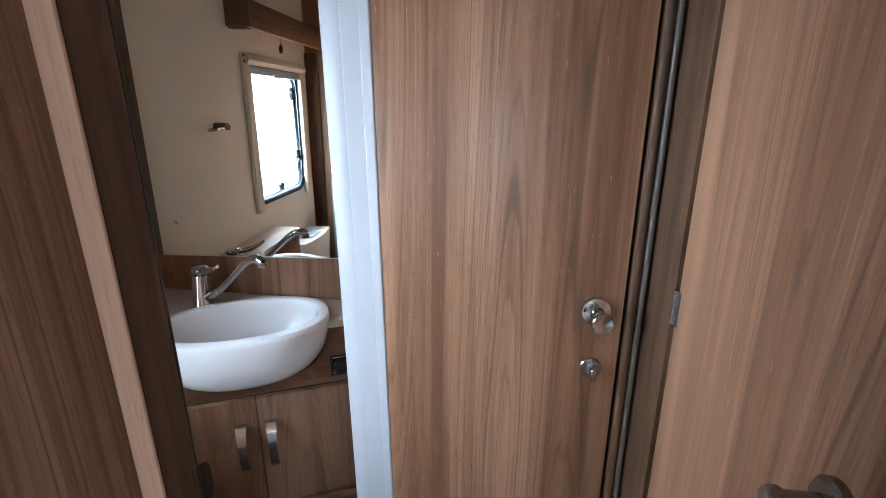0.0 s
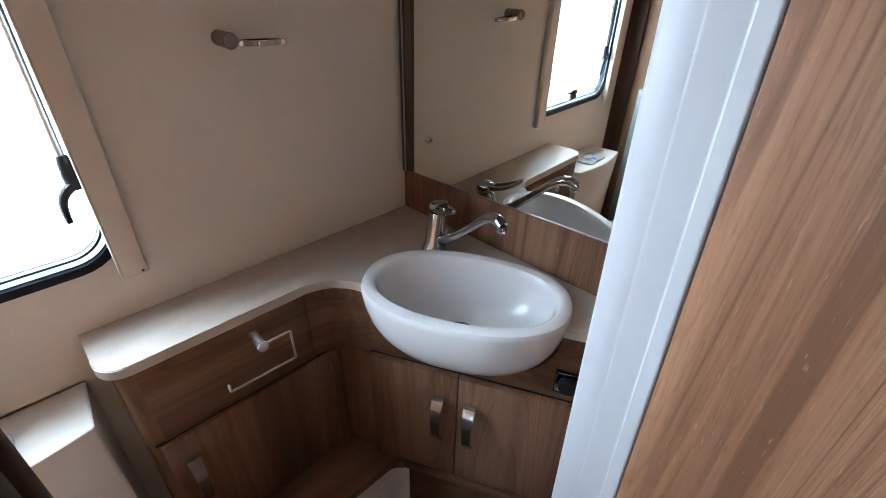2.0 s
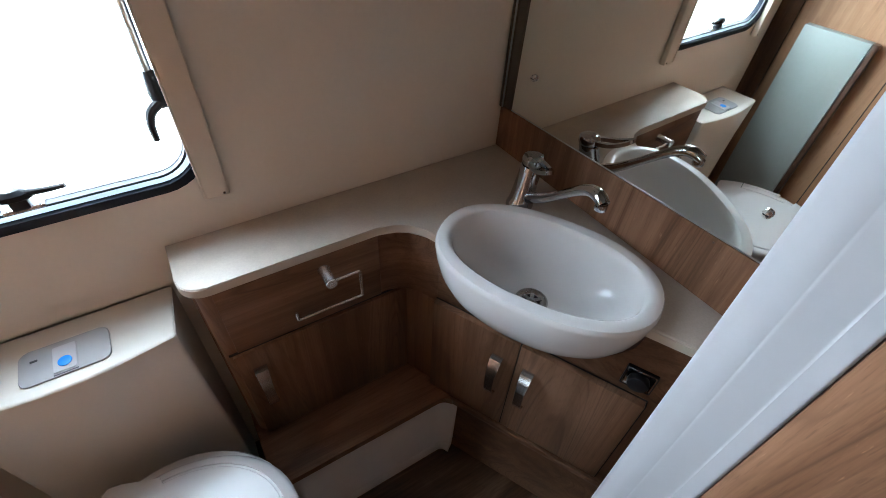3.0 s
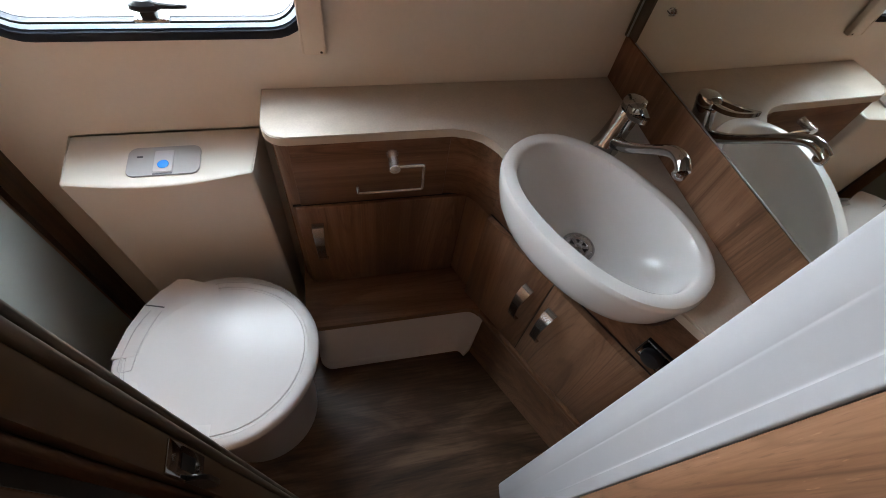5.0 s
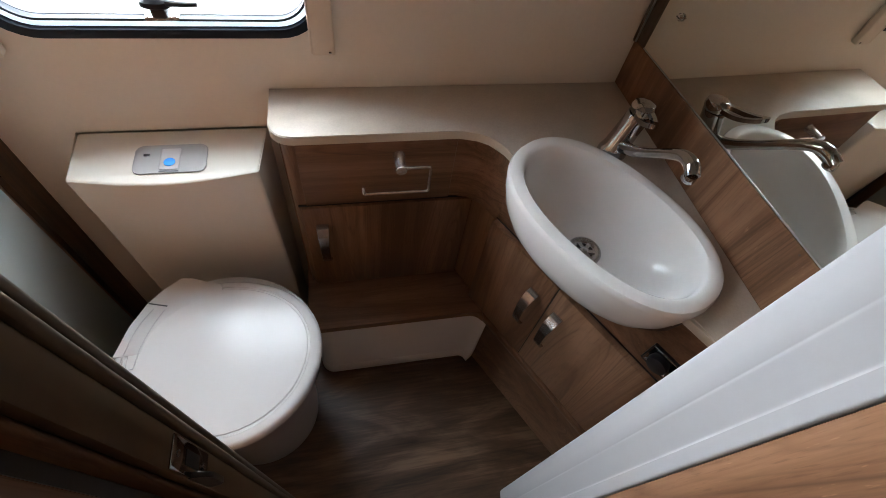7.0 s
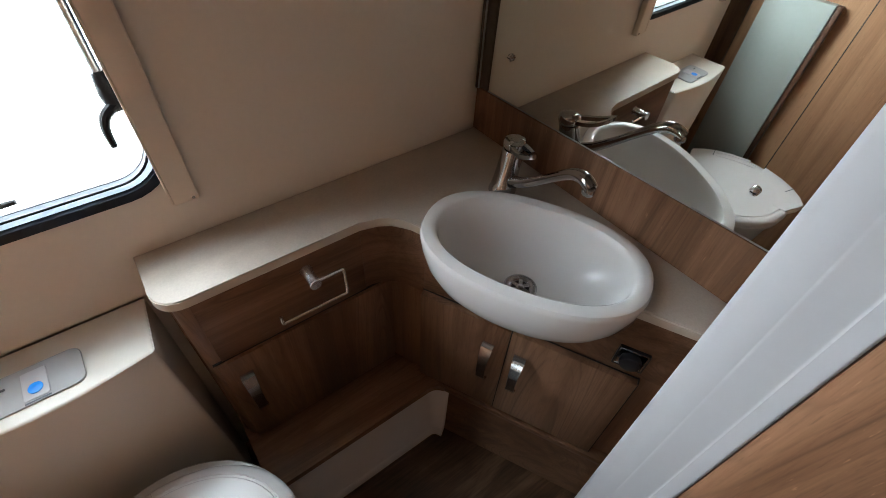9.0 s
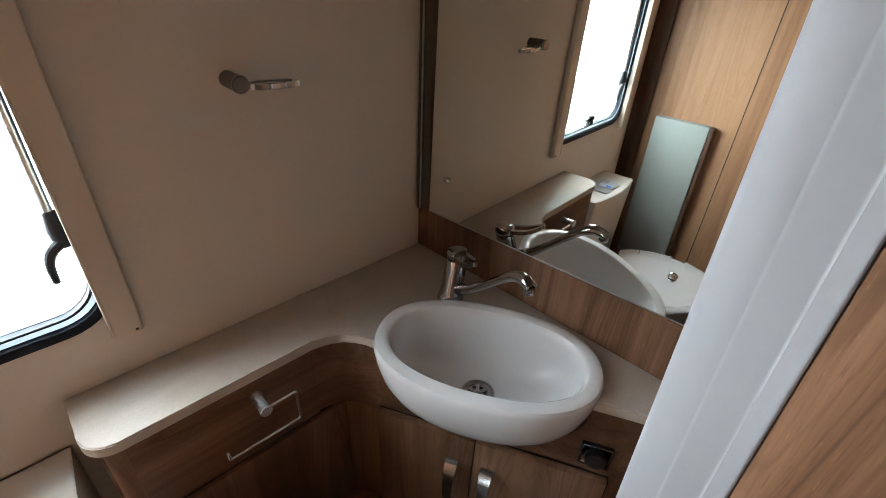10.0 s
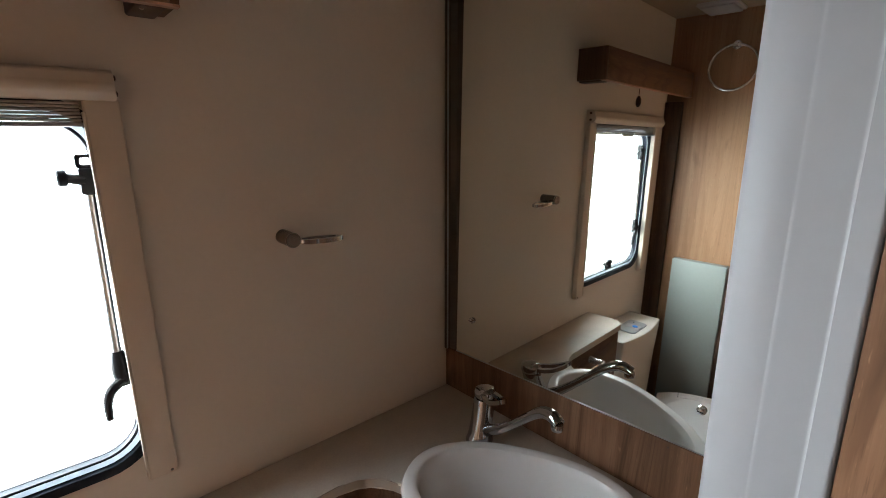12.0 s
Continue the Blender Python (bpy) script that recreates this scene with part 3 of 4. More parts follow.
def blind():
    t = thing("roller_blind", (WX, 0.5, 0.93), "cream cassette window blind, raised, with side rails", "blind")
    for y0, y1 in ((0.744, 0.787), (0.197, 0.239)):
        rail = piece("side_rail", box((WX + 0.002, y0, 0.925), (WX + 0.021, y1, 1.538), 0.004, 3), CREAM_TRIM, t)
        inner = y0 if y0 > 0.5 else y1
        sub("rail_lip", box((WX + 0.006, inner - 0.002, 0.93), (WX + 0.0225, inner + 0.002, 1.52), 0.001), CREAM_TRIM, rail, "thin guide lip")
        sub("screw", lathe([(0.0028, 0), (0.0025, 0.001), (0.001, 0.0015)], pose(WX + 0.0208, (y0 + y1) / 2 + 0.012, 0.932, 0, 90), 10), STEEL, rail)
    outline = [(0.002, 0), (0.028, 0.0), *arc(0.026, 0.016, 0.011, -60, 60, 6), *arc(0.020, 0.028, 0.013, 30, 90, 5), (0.002, 0.041)]
    bm = prism(outline, 0, 0.593, 0.0015, 1, Matrix(((1, 0, 0, WX), (0, 0, 1, 0.190), (0, 1, 0, 1.535), (0, 0, 0, 1))))
    piece("cassette", bm, CREAM_TRIM, t)
    for z in (1.545, 1.566):
        piece("end_screw", lathe([(0.004, 0), (0.004, 0.003), (0.001, 0.004)], pose(WX + 0.018, 0.783, z, -90), 10), BROWNP, t, "small brown end screw")
    for k in range(6):
        piece("fold", box((WX + 0.004, 0.240, 1.507 + 0.0045 * k), (WX + 0.015 - 0.003 * (k % 2), 0.741, 1.5105 + 0.0045 * k), 0.001, 1), FABRIC, t)
    piece("pull_bar", box((WX + 0.003, 0.240, 1.500), (WX + 0.018, 0.741, 1.5065), 0.0015), ALU, t, "grey pull bar of the blind")
    piece("grip", box((WX + 0.0185, 0.455, 1.494), (WX + 0.026, 0.545, 1.508), 0.002), ALU, t, "clear grey grip")


window()
blind()

# ---- mirror wall ----
NW = Matrix.Translation(CORNER) @ pose(0, 0, 0, 0, 0, TILT)  # x along the wall, y into it


def on_north(bm):
    bmesh.ops.transform(bm, matrix=NW, verts=bm.verts)
    return bm


def slope(bm, z):
    """The pane and the board meet along a line that rises a little along the wall."""
    for v in bm.verts:
        if abs(v.co.z - z) < 0.01:
            v.co.z += -0.007 + 0.035 * (v.co.x - 0.036)
    return bm


def mirror():
    t = thing("wall_mirror", NW @ Vector((0.4, 0, 0.96)), "large frameless wall mirror above the splashback", "mirror")
    glass = box((0.036, 0.0, 0.957), (0.86, 0.005, CEIL - 0.002))
    slope(glass, 0.956)
    for v in glass.verts:  # the pane leans back by half a degree
        v.co.y += (v.co.z - 0.957) * math.tan(radians(0.5))
    piece("mirror_glass", on_north(glass), MIRROR, t)
    piece("polished_edge", on_north(slope(box((0.036, -0.0008, 0.9545), (0.86, 0.0175, 0.9568)), 0.9556)), ALU, t, "bright cut lower edge")
    strip = piece("corner_strip", on_north(prism([(0.003, 0.0175), (0.003, -0.010), (0.010, -0.014), (0.012, -0.008), (0.0155, -0.008), (0.017, -0.004), (0.0355, -0.002), (0.0355, 0.0175)], 0.950, CEIL)), OLIVE, t, "dark metal corner strip")
    sub("strip_edge", on_north(box((0.0125, -0.0115, 0.950), (0.0150, -0.0075, CEIL), 0.0006)), ALU, strip)
    for x in (0.090, 0.610):
        clip = piece("mirror_screw", lathe([(0.0075, 0), (0.0075, 0.003), (0.005, 0.0065), (0.0005, 0.0075)], NW @ pose(x, 0, 1.048, 90), 18), SILVER, t, "small chrome dome screw")
        sub("screw_slot", obox(NW @ pose(x, -0.0072, 1.048), (0.009, 0.001, 0.0015)), GROOVE, clip)


def splashback():
    t = thing("splashback", NW @ Vector((0.4, 0, 0.84)), "walnut laminate splashback board behind the washbasin", "splashback")
    piece("board", on_north(slope(box((0.002, -0.003, 0.8405), (0.86, 0.0175, 0.954)), 0.954)), SPLASH, t)
    piece("nail_hole", on_north(lathe([(0.002, 0), (0.002, 0.0008), (0.0005, 0.001)], pose(0.568, -0.003, 0.956, 90), 10)), BROWNP, t)


mirror()
splashback()

# ---- cabinets and worktop ----
DU, DV = Vector((math.cos(radians(27.5)), math.sin(radians(27.5)), 0)), Vector((math.sin(radians(27.5)), -math.cos(radians(27.5)), 0))
F0 = Vector((-0.960, 1.112, 0))  # the slanted front starts here; DU along it, DV out of it
FRONT = Matrix((( DU.x, DV.x, 0, F0.x), (DU.y, DV.y, 0, F0.y), (0, 0, 1, 0), (0, 0, 0, 1)))


def fp(s, out=0.0):
    p = F0 + DU * s + DV * out
    return (p.x, p.y)


def wall_y(x, back=0.004):
    return CORNER.y + (x - CORNER.x) * math.tan(radians(TILT)) - back


BC, BA, BB, BT = Vector((-0.785, 1.2470, 0)), 0.2194, 0.1357, radians(29.3)  # basin centre, half axes and turn
BU, BV = Vector((math.cos(BT), math.sin(BT), 0)), Vector((-math.sin(BT), math.cos(BT), 0))


def basin_cut():
    """The worktop's edge where it runs round the back of the basin, just inside the basin's outer wall."""
    pts = []
    for i in range(41):
        q = radians(196 - 212 * i / 40)
        c, n = math.cos(q), math.sin(q)
        p = BC + BU * (BA * 0.965 * math.copysign(abs(c) ** 0.88, c)) + BV * (BB * 0.955 * math.copysign(abs(n) ** 0.88, n))
        if (p - F0).dot(DV) < -0.002:
            pts.append((p.x, p.y))
    return pts


def band(path, out, z0, z1):
    """A thin strip that stands out from a plan path, on its right hand."""
    pts = [Vector((x, y, 0)) for x, y in path]
    side = []
    for i, p in enumerate(pts):
        d = (pts[min(i + 1, len(pts) - 1)] - pts[max(i - 1, 0)]).normalized()
        side.append(Vector((d.y, -d.x, 0)))
    outer = [(p + n * out) for p, n in zip(pts, side)]
    inner = [(p - n * 0.004) for p, n in zip(pts, side)]
    return prism([(p.x, p.y) for p in outer + inner[::-1]], z0, z1)


def worktop():
    inner = [(-1.034, 1.020), (-1.033, 1.036), (-1.027, 1.058), (-1.014, 1.080), (-0.996, 1.096), (-0.978, 1.105)]
    outline = [(WX + 0.001, 0.648), (-1.092, 0.648), *arc(-1.078, 0.692, 0.044, 270, 360, 8), *inner, fp(0.0), *basin_cut(), fp(0.58), (-0.46, 1.40), (-0.46, wall_y(-0.46, -0.012)), (WX + 0.001, wall_y(WX, -0.012))]
    t = thing("worktop", (-1.1, 0.9, 0.815), "beige laminate worktop with a sweeping inner corner", "worktop")
    piece("top", prism(outline, 0.818, 0.840, 0.003, 3), COUNTER, t)
    lead = [(-1.092, 0.648), *arc(-1.078, 0.692, 0.044, 270, 360, 8), *inner, fp(0.0), fp(0.018)]
    piece("edge_band", band(lead, 0.0010, 0.8195, 0.8375), EDGE, t, "paler beige edge banding")
    piece("edge_band", band([fp(0.395), fp(0.50), fp(0.575)], 0.0010, 0.8195, 0.8375), EDGE, t, "paler beige edge banding")


def bow_handle(parent, m, name="handle"):
    """A flat strap handle that springs from its top plate, bows out and turns back in. m: z up, -y out of the door."""
    path = [(0.0, 0.0), (0.013, -0.002), (0.024, -0.020), (0.031, -0.046), (0.030, -0.080), (0.024, -0.110), (0.014, -0.134), (0.001, -0.147)]
    rings = []
    for i, (out, z) in enumerate(path):
        a, b = path[max(i - 1, 0)], path[min(i + 1, len(path) - 1)]
        d = Vector((0, -(b[0] - a[0]), b[1] - a[1])).normalized()
        nrm = Vector((0, d.z, -d.y)) * 0.0022
        c, w = Vector((0, -out, z)), (0.0142, 0.0140, 0.0126, 0.0108, 0.0102, 0.0106, 0.0116, 0.0124)[i]
        rings.append([c + nrm + Vector((w, 0, 0)), c + nrm - Vector((w, 0, 0)), c - nrm - Vector((w, 0, 0)), c - nrm + Vector((w, 0, 0))])
    bm = loft(rings)
    bmesh.ops.bevel(bm, geom=list(bm.edges), offset=0.0006, segments=1, affect="EDGES")
    bmesh.ops.transform(bm, matrix=m, verts=bm.verts)
    handle = sub(name, bm, GUNMETAL, parent, "satin bowed metal handle")
    return handle


def vanity():
    """The slanted cupboard below the basin: carcass, curved fascia, two doors, base board."""
    t = thing("vanity_cabinet", (-0.75, 1.3, 0), "walnut laminate corner vanity cupboard with two doors", "cabinet")
    turn = [(-1.036, 1.020), (-1.035, 1.036), (-1.029, 1.058), (-1.016, 1.080), (-0.998, 1.096), (-0.980, 1.105)]
    fascia = [*turn, fp(0.0, -0.002), fp(0.012, -0.002), fp(0.012, -0.018), fp(0.0, -0.018), (-1.05, 1.10), (-1.052, 1.020)]
    piece("corner_fascia", prism(fascia, 0.637, 0.8175), CAB_Y, t, "curved fascia below the worktop")
    mid = (BC - F0).dot(DU)
    cut = [(mid + k * BA * g, z) for k, g, z in ((-0.965, 1, 0.8175), (-0.93, 1, 0.775), (-0.86, 1, 0.745), (-0.76, 1, 0.718), (-0.62, 1, 0.700), (-0.45, 1, 0.690), (0.45, 1, 0.690), (0.62, 1, 0.700), (0.76, 1, 0.718), (0.86, 1, 0.745), (0.93, 1, 0.775), (0.965, 1, 0.8175))]
    flat = [(0.0125, 0.6538), (0.57, 0.6538), (0.57, 0.8175), *cut[::-1], (0.0125, 0.8175)]
    m = Matrix(((DU.x, 0, -DV.x, F0.x), (DU.y, 0, -DV.y, F0.y), (0, 1, 0, 0), (0, 0, 0, 1)))
    piece("fascia", prism(flat, 0.002, 0.018, 0, 1, m), CAB_X, t)
    carcass = [(-1.036, 1.082), (-1.02, 1.088), fp(-0.02, -0.003), fp(0.57, -0.003), (-0.46, 1.40), (-0.46, 1.42), (-1.036, 1.40)]
    piece("carcass", prism(carcass, 0.292, 0.655), CAB, t)
    base = [(-1.03, 1.12), (-0.888, 1.135), fp(0.075, 0.014), fp(0.57, 0.014), (-0.46, 1.40), (-0.46, 1.42), (-1.03, 1.40)]
    piece("base_board", prism(base, 0.0, 0.268, 0.001, 1), CAB_X, t)
    ledge = [(-1.03, 1.1365), (-0.880, 1.1365), fp(0.0935, 0.0238), fp(0.57, 0.024), (-0.46, 1.40), (-1.03, 1.40)]
    piece("base_ledge", prism(ledge, 0.2685, 0.2915, 0.003, 2), CAB_X, t, "ledge above the base board")
    for s0, s1, hs in ((0.014, 0.2275, 0.186), (0.2305, 0.487, 0.261)):
        bm = box((s0, 0.001, 0.298), (s1, 0.018, 0.652), 0.0015)
        bmesh.ops.transform(bm, matrix=FRONT, verts=bm.verts)
        door = piece("cupboard_door", bm, CAB_D if s0 < 0.1 else CAB, t)
        h = Matrix.Translation(F0 + DU * hs + DV * 0.018) @ Matrix(((DU.x, -DV.x, 0, 0), (DU.y, -DV.y, 0, 0), (0, 0, 1, 0.580), (0, 0, 0, 1)))
        bow_handle(door, h)
    for lo, hi in (((0.2277, 0.0004, 0.296), (0.2303, 0.0150, 0.652)), ((0.012, 0.0004, 0.6521), (0.489, 0.0030, 0.6536)), ((0.4872, 0.0004, 0.296), (0.4898, 0.0150, 0.652))):
        bm = box(lo, hi)
        bmesh.ops.transform(bm, matrix=FRONT, verts=bm.verts)
        piece("door_gap", bm, GROOVE, t, "dark gap round the doors")
    return t


def finger_latch():
    """Square chrome plate with a round black recess in the fascia."""
    m = Matrix.Translation(F0 + DU * 0.455 + DV * 0.0) @ Matrix(((DU.x, 0, DV.x, 0), (DU.y, 0, DV.y, 0), (0, 1, 0, 0.704), (0, 0, 0, 1)))
    t = thing("washroom_socket", F0 + DU * 0.442 + Vector((0, 0, 0.69)), "square chrome socket with a round black recess", "socket")
    piece("plate", ring_between(rounded(0.058, 0.058, 0.003, 4), rounded(0.053, 0.053, 0.002, 4), -0.002, 0.0045, m), BLACKP, t, "thin black surround")
    dish = [[(x * w, y * h, z) for x, y in ((1, 1), (0, 1.0), (-1, 1), (-1.0, 0), (-1, -1), (0, -1.0), (1, -1), (1.0, 0))] for w, h, z in ((0.0264, 0.0264, 0.0040), (0.0245, 0.0245, 0.0046), (0.0165, 0.0165, -0.0010))]
    bm = loft(dish, False, True)
    bmesh.ops.transform(bm, matrix=m, verts=bm.verts)
    piece("dish", bm, CHROME, t, "bright faceted chrome dish")
    bm = lathe([(0.0190, -0.001), (0.0205, 0.004), (0.0205, 0.0115), (0.0185, 0.0150), (0.010, 0.0168), (0.0005, 0.0170)], m @ pose(0, -0.002, 0.001), 30)
    piece("recess", bm, BLACKP, t, "round black cap")


def side_cabinet():
    """Shallow cupboard under the window: fascia, door, end panel and the low ledge."""
    t = thing("side_cabinet", (-1.1, 0.87, 0), "shallow walnut laminate cupboard below the worktop", "cabinet")
    body = [(WX + 0.001, 0.662), (-1.064, 0.662), *arc(-1.062, 0.690, 0.024, 270, 360, 8), (-1.038, 1.0195), (-1.06, 1.0195), (-1.06, 1.38), (WX + 0.001, 1.38)]
    piece("carcass", prism(body, 0.29, 0.8175), CAB, t)
    piece("fascia", box((-1.0375, 0.694, 0.6355), (-1.034, 1.0190, 0.8175), 0.0008), CAB_Y, t)
    piece("filler", box((-1.0375, 1.0815, 0.292), (-1.034, 1.100, 0.655), 0.0005), CAB, t)
    piece("door_gap", box((-1.0378, 0.676, 0.6322), (-1.0335, 1.0812, 0.6353)), GROOVE, t, "dark gap above the door")
    piece("door_gap", box((-1.0378, 1.0783, 0.294), (-1.0335, 1.0812, 0.632)), GROOVE, t, "dark gap beside the door")
    door = piece("cupboard_door", box((-1.0375, 0.682, 0.294), (-1.026, 1.078, 0.632), 0.0015), CAB, t)
    h = Matrix.Translation((-1.026, 0.722, 0.572)) @ Matrix(((0, -1, 0, 0), (1, 0, 0, 0), (0, 0, 1, 0), (0, 0, 0, 1)))
    bow_handle(door, h)
    ledge = [(WX + 0.001, 0.655), *arc(-0.915, 0.682, 0.027, 270, 360, 6), *arc(-0.848, 1.098, 0.040, 180, 118, 8), (-0.868, 1.1358), (-1.031, 1.1358), (-1.031, 1.38), (WX + 0.001, 1.38)]
    piece("ledge", prism(ledge, 0.266, 0.2895, 0.002, 2), CAB_Y, t, "low wooden ledge in front of the cupboard")


def plinth():
    """White moulded tray side that closes the space below the ledge."""
    t = thing("plinth_panel", (-0.88, 0.9, 0), "white moulded plastic plinth below the ledge", "plinth")

    def ring(z, out, drop=0.0):
        """The tray's side at one height: round at the open end, swept forward to meet the vanity's board."""
        turn = arc(-0.848, 1.098, 0.040 - out, 180, 118, 8)
        tail = (turn[-1][0] + 0.012 * DU.x, turn[-1][1] + 0.012 * DU.y)
        line = [(-1.03, 0.662 + drop), *arc(-0.928 + out, 0.702 + drop, 0.040, 270, 360, 8), *turn, tail, (tail[0] - 0.02, tail[1] + 0.03), (-1.03, 1.15)]
        return [(x, y, z) for x, y in line]

    piece("panel", loft([ring(0.034, 0.010, 0.004), ring(0.055, 0.004, 0.005), ring(0.12, 0.0, 0.006), ring(0.2655, -0.010, 0.010)]), SKIRT, t, "white upright panel leaning back")
    piece("floor_lip", loft([ring(0.0, 0.018), ring(0.010, 0.018), ring(0.020, 0.017), ring(0.028, 0.014), ring(0.0335, 0.0105, 0.004)]), SKIRT, t, "rounded white lip along the floor")


worktop()
vanity()
finger_latch()
side_cabinet()
plinth()

# ---- basin and tap ----
def oval(a, b, z, du=0.0, dv=0.0, n=56, power=2.27):
    out = []
    for i in range(n):
        q = 2 * math.pi * i / n
        c, s = math.cos(q), math.sin(q)
        u = du + a * math.copysign(abs(c) ** (2 / power), c)
        v = dv + b * math.copysign(abs(s) ** (2 / power), s)
        p = BC + BU * u + BV * v
        out.append((p.x, p.y, z))
    return out


def basin():
    t = thing("washbasin", (BC.x, BC.y, 0.683), "white glossy oval countertop washbasin", "washbasin")
    rise = 0.8587 - 0.6834
    walls = [(0.36, 0.36, 0.0, 0.016), (0.50, 0.50, 0.012, 0.014), (0.645, 0.64, 0.085, 0.010), (0.765, 0.755, 0.19, 0.006), (0.862, 0.85, 0.34, 0.003), (0.932, 0.925, 0.52, 0.001), (0.978, 0.974, 0.73, 0.0),
             (1.0, 1.0, 0.911, 0.0), (0.996, 0.995, 0.955, 0.0), (0.982, 0.974, 0.987, 0.0), (0.955, 0.935, 1.0, 0.0), (0.910, 0.862, 1.0, 0.0), (0.880, 0.812, 0.995, 0.0), (0.862, 0.786, 0.975, 0.0)]
    outer = [(a * BA, b * BB, 0.6834 + rise * z, 0.0, v) for a, b, z, v in walls]
    outer += [(0.1855, 0.1030, 0.842, 0, 0), (0.181, 0.1002, 0.822, 0, 0), (0.171, 0.094, 0.799, 0, 0), (0.151, 0.083, 0.772, 0, 0), (0.116, 0.067, 0.752, 0, -0.003), (0.075, 0.048, 0.742, -0.002, -0.006), (0.035, 0.030, 0.7375, -0.004, -0.007)]
    piece("bowl", loft([oval(a, b, z, u, v) for a, b, z, u, v in outer]), GEL, t)
    c = BC + BU * -0.004 + BV * -0.007
    m = Matrix.Translation((c.x, c.y, 0.741))
    drain = piece("drain", lathe([(0.034, -0.004), (0.034, 0.001), (0.031, 0.0028), (0.0235, 0.002), (0.020, -0.0005), (0.0005, -0.0005)], m, 36), STEEL, t, "round steel drain with slots")
    sub("drain_well", lathe([(0.0180, 0), (0.0180, 0.0004), (0.0005, 0.0004)], m, 28), GROOVE, drain)
    for k in range(6):
        a = radians(60 * k + 12)
        sub("spoke", obox(m @ pose(0.011 * math.cos(a), 0.011 * math.sin(a), 0.001, 0, 0, math.degrees(a)), (0.020, 0.0080, 0.0014), 0.0004, 1), STEEL, drain)
    sub("drain_screw", lathe([(0.0075, 0), (0.0075, 0.002), (0.005, 0.003), (0.0005, 0.003)], m, 18), STEEL, drain)


def tap():
    b = Vector((-0.947, 1.329, 0.840))
    t = thing("mixer_tap", b, "chrome single lever mixer tap with a long swivel spout", "tap")
    lean = Matrix.Translation(b + Vector((-0.008, -0.0075, 0))) @ Matrix(((1, 0, -0.12, 0), (0, 1, 0.29, 0), (0, 0, 1, 0), (0, 0, 0, 1)))
    piece("body", lathe([(0.029, 0), (0.0295, 0.004), (0.0275, 0.010), (0.0255, 0.022), (0.0240, 0.050), (0.0230, 0.078), (0.0230, 0.086), (0.0220, 0.090)], lean, 32), CHROME, t)
    run = ((0.006, 0.0, 0.028), (0.046, -0.006, 0.054), (0.086, -0.011, 0.089), (0.122, -0.015, 0.124), (0.150, -0.018, 0.149), (0.170, -0.021, 0.1605), (0.188, -0.0235, 0.162), (0.203, -0.0265, 0.156))
    spout = piece("spout", tube([b + Vector(p) for p in run], [0.0140, 0.0112, 0.0090, 0.0092, 0.0102, 0.0114, 0.0120, 0.0112], 18), CHROME, t)
    sub("aerator", lathe([(0.0100, 0.0), (0.0112, 0.002), (0.0112, 0.009), (0.0105, 0.013), (0.0005, 0.013)], Matrix.Translation(b + Vector((0.1985, -0.026, 0.143))), 22), CHROME, spout)
    # the lever is a flat open loop that springs from a sloping cap and points at the room
    turn = Matrix.Translation(b + Vector((-0.019, 0.020, 0.101))) @ pose(0, 0, 0, 0, 0, -22) @ pose(0, 0, 0, 0, -7, 0)
    cap = loft([[(cx + 0.0245 * k * math.cos(2 * math.pi * i / 24), 0.0235 * k * math.sin(2 * math.pi * i / 24), z) for i in range(24)] for cx, k, z in ((0.0, 0.90, -0.010), (0.0, 1.0, -0.004), (0.0, 1.0, 0.003), (-0.002, 0.86, 0.009), (-0.004, 0.5, 0.012))])
    bmesh.ops.transform(cap, matrix=turn, verts=cap.verts)
    lever = piece("lever", cap, CHROME, t, "chrome lever cap")
    outer, inner = [], []
    for i in range(32):
        q = 2 * math.pi * i / 32
        c, n = math.cos(q), math.sin(q)
        wide = 0.0225 - 0.0075 * (c + 1) / 2
        outer.append((0.046 + 0.050 * c, wide * n))
        inner.append((0.050 + 0.034 * c, (wide - 0.0085) * n))
    bm = ring_between(outer, inner, -0.0045, 0.0045)
    bmesh.ops.bevel(bm, geom=[e for e in bm.edges if abs(e.verts[0].co.z - e.verts[1].co.z) < 1e-6 and len(e.link_faces) == 2 and e.calc_face_angle(0) > 0.5], offset=0.002, segments=2, affect="EDGES")
    for v in bm.verts:
        v.co.z += 4.5 * max(0.0, v.co.x - 0.03) ** 2
    bmesh.ops.transform(bm, matrix=turn, verts=bm.verts)
    sub("lever_loop", bm, CHROME, lever)


basin()
tap()

# ---- toilet ----


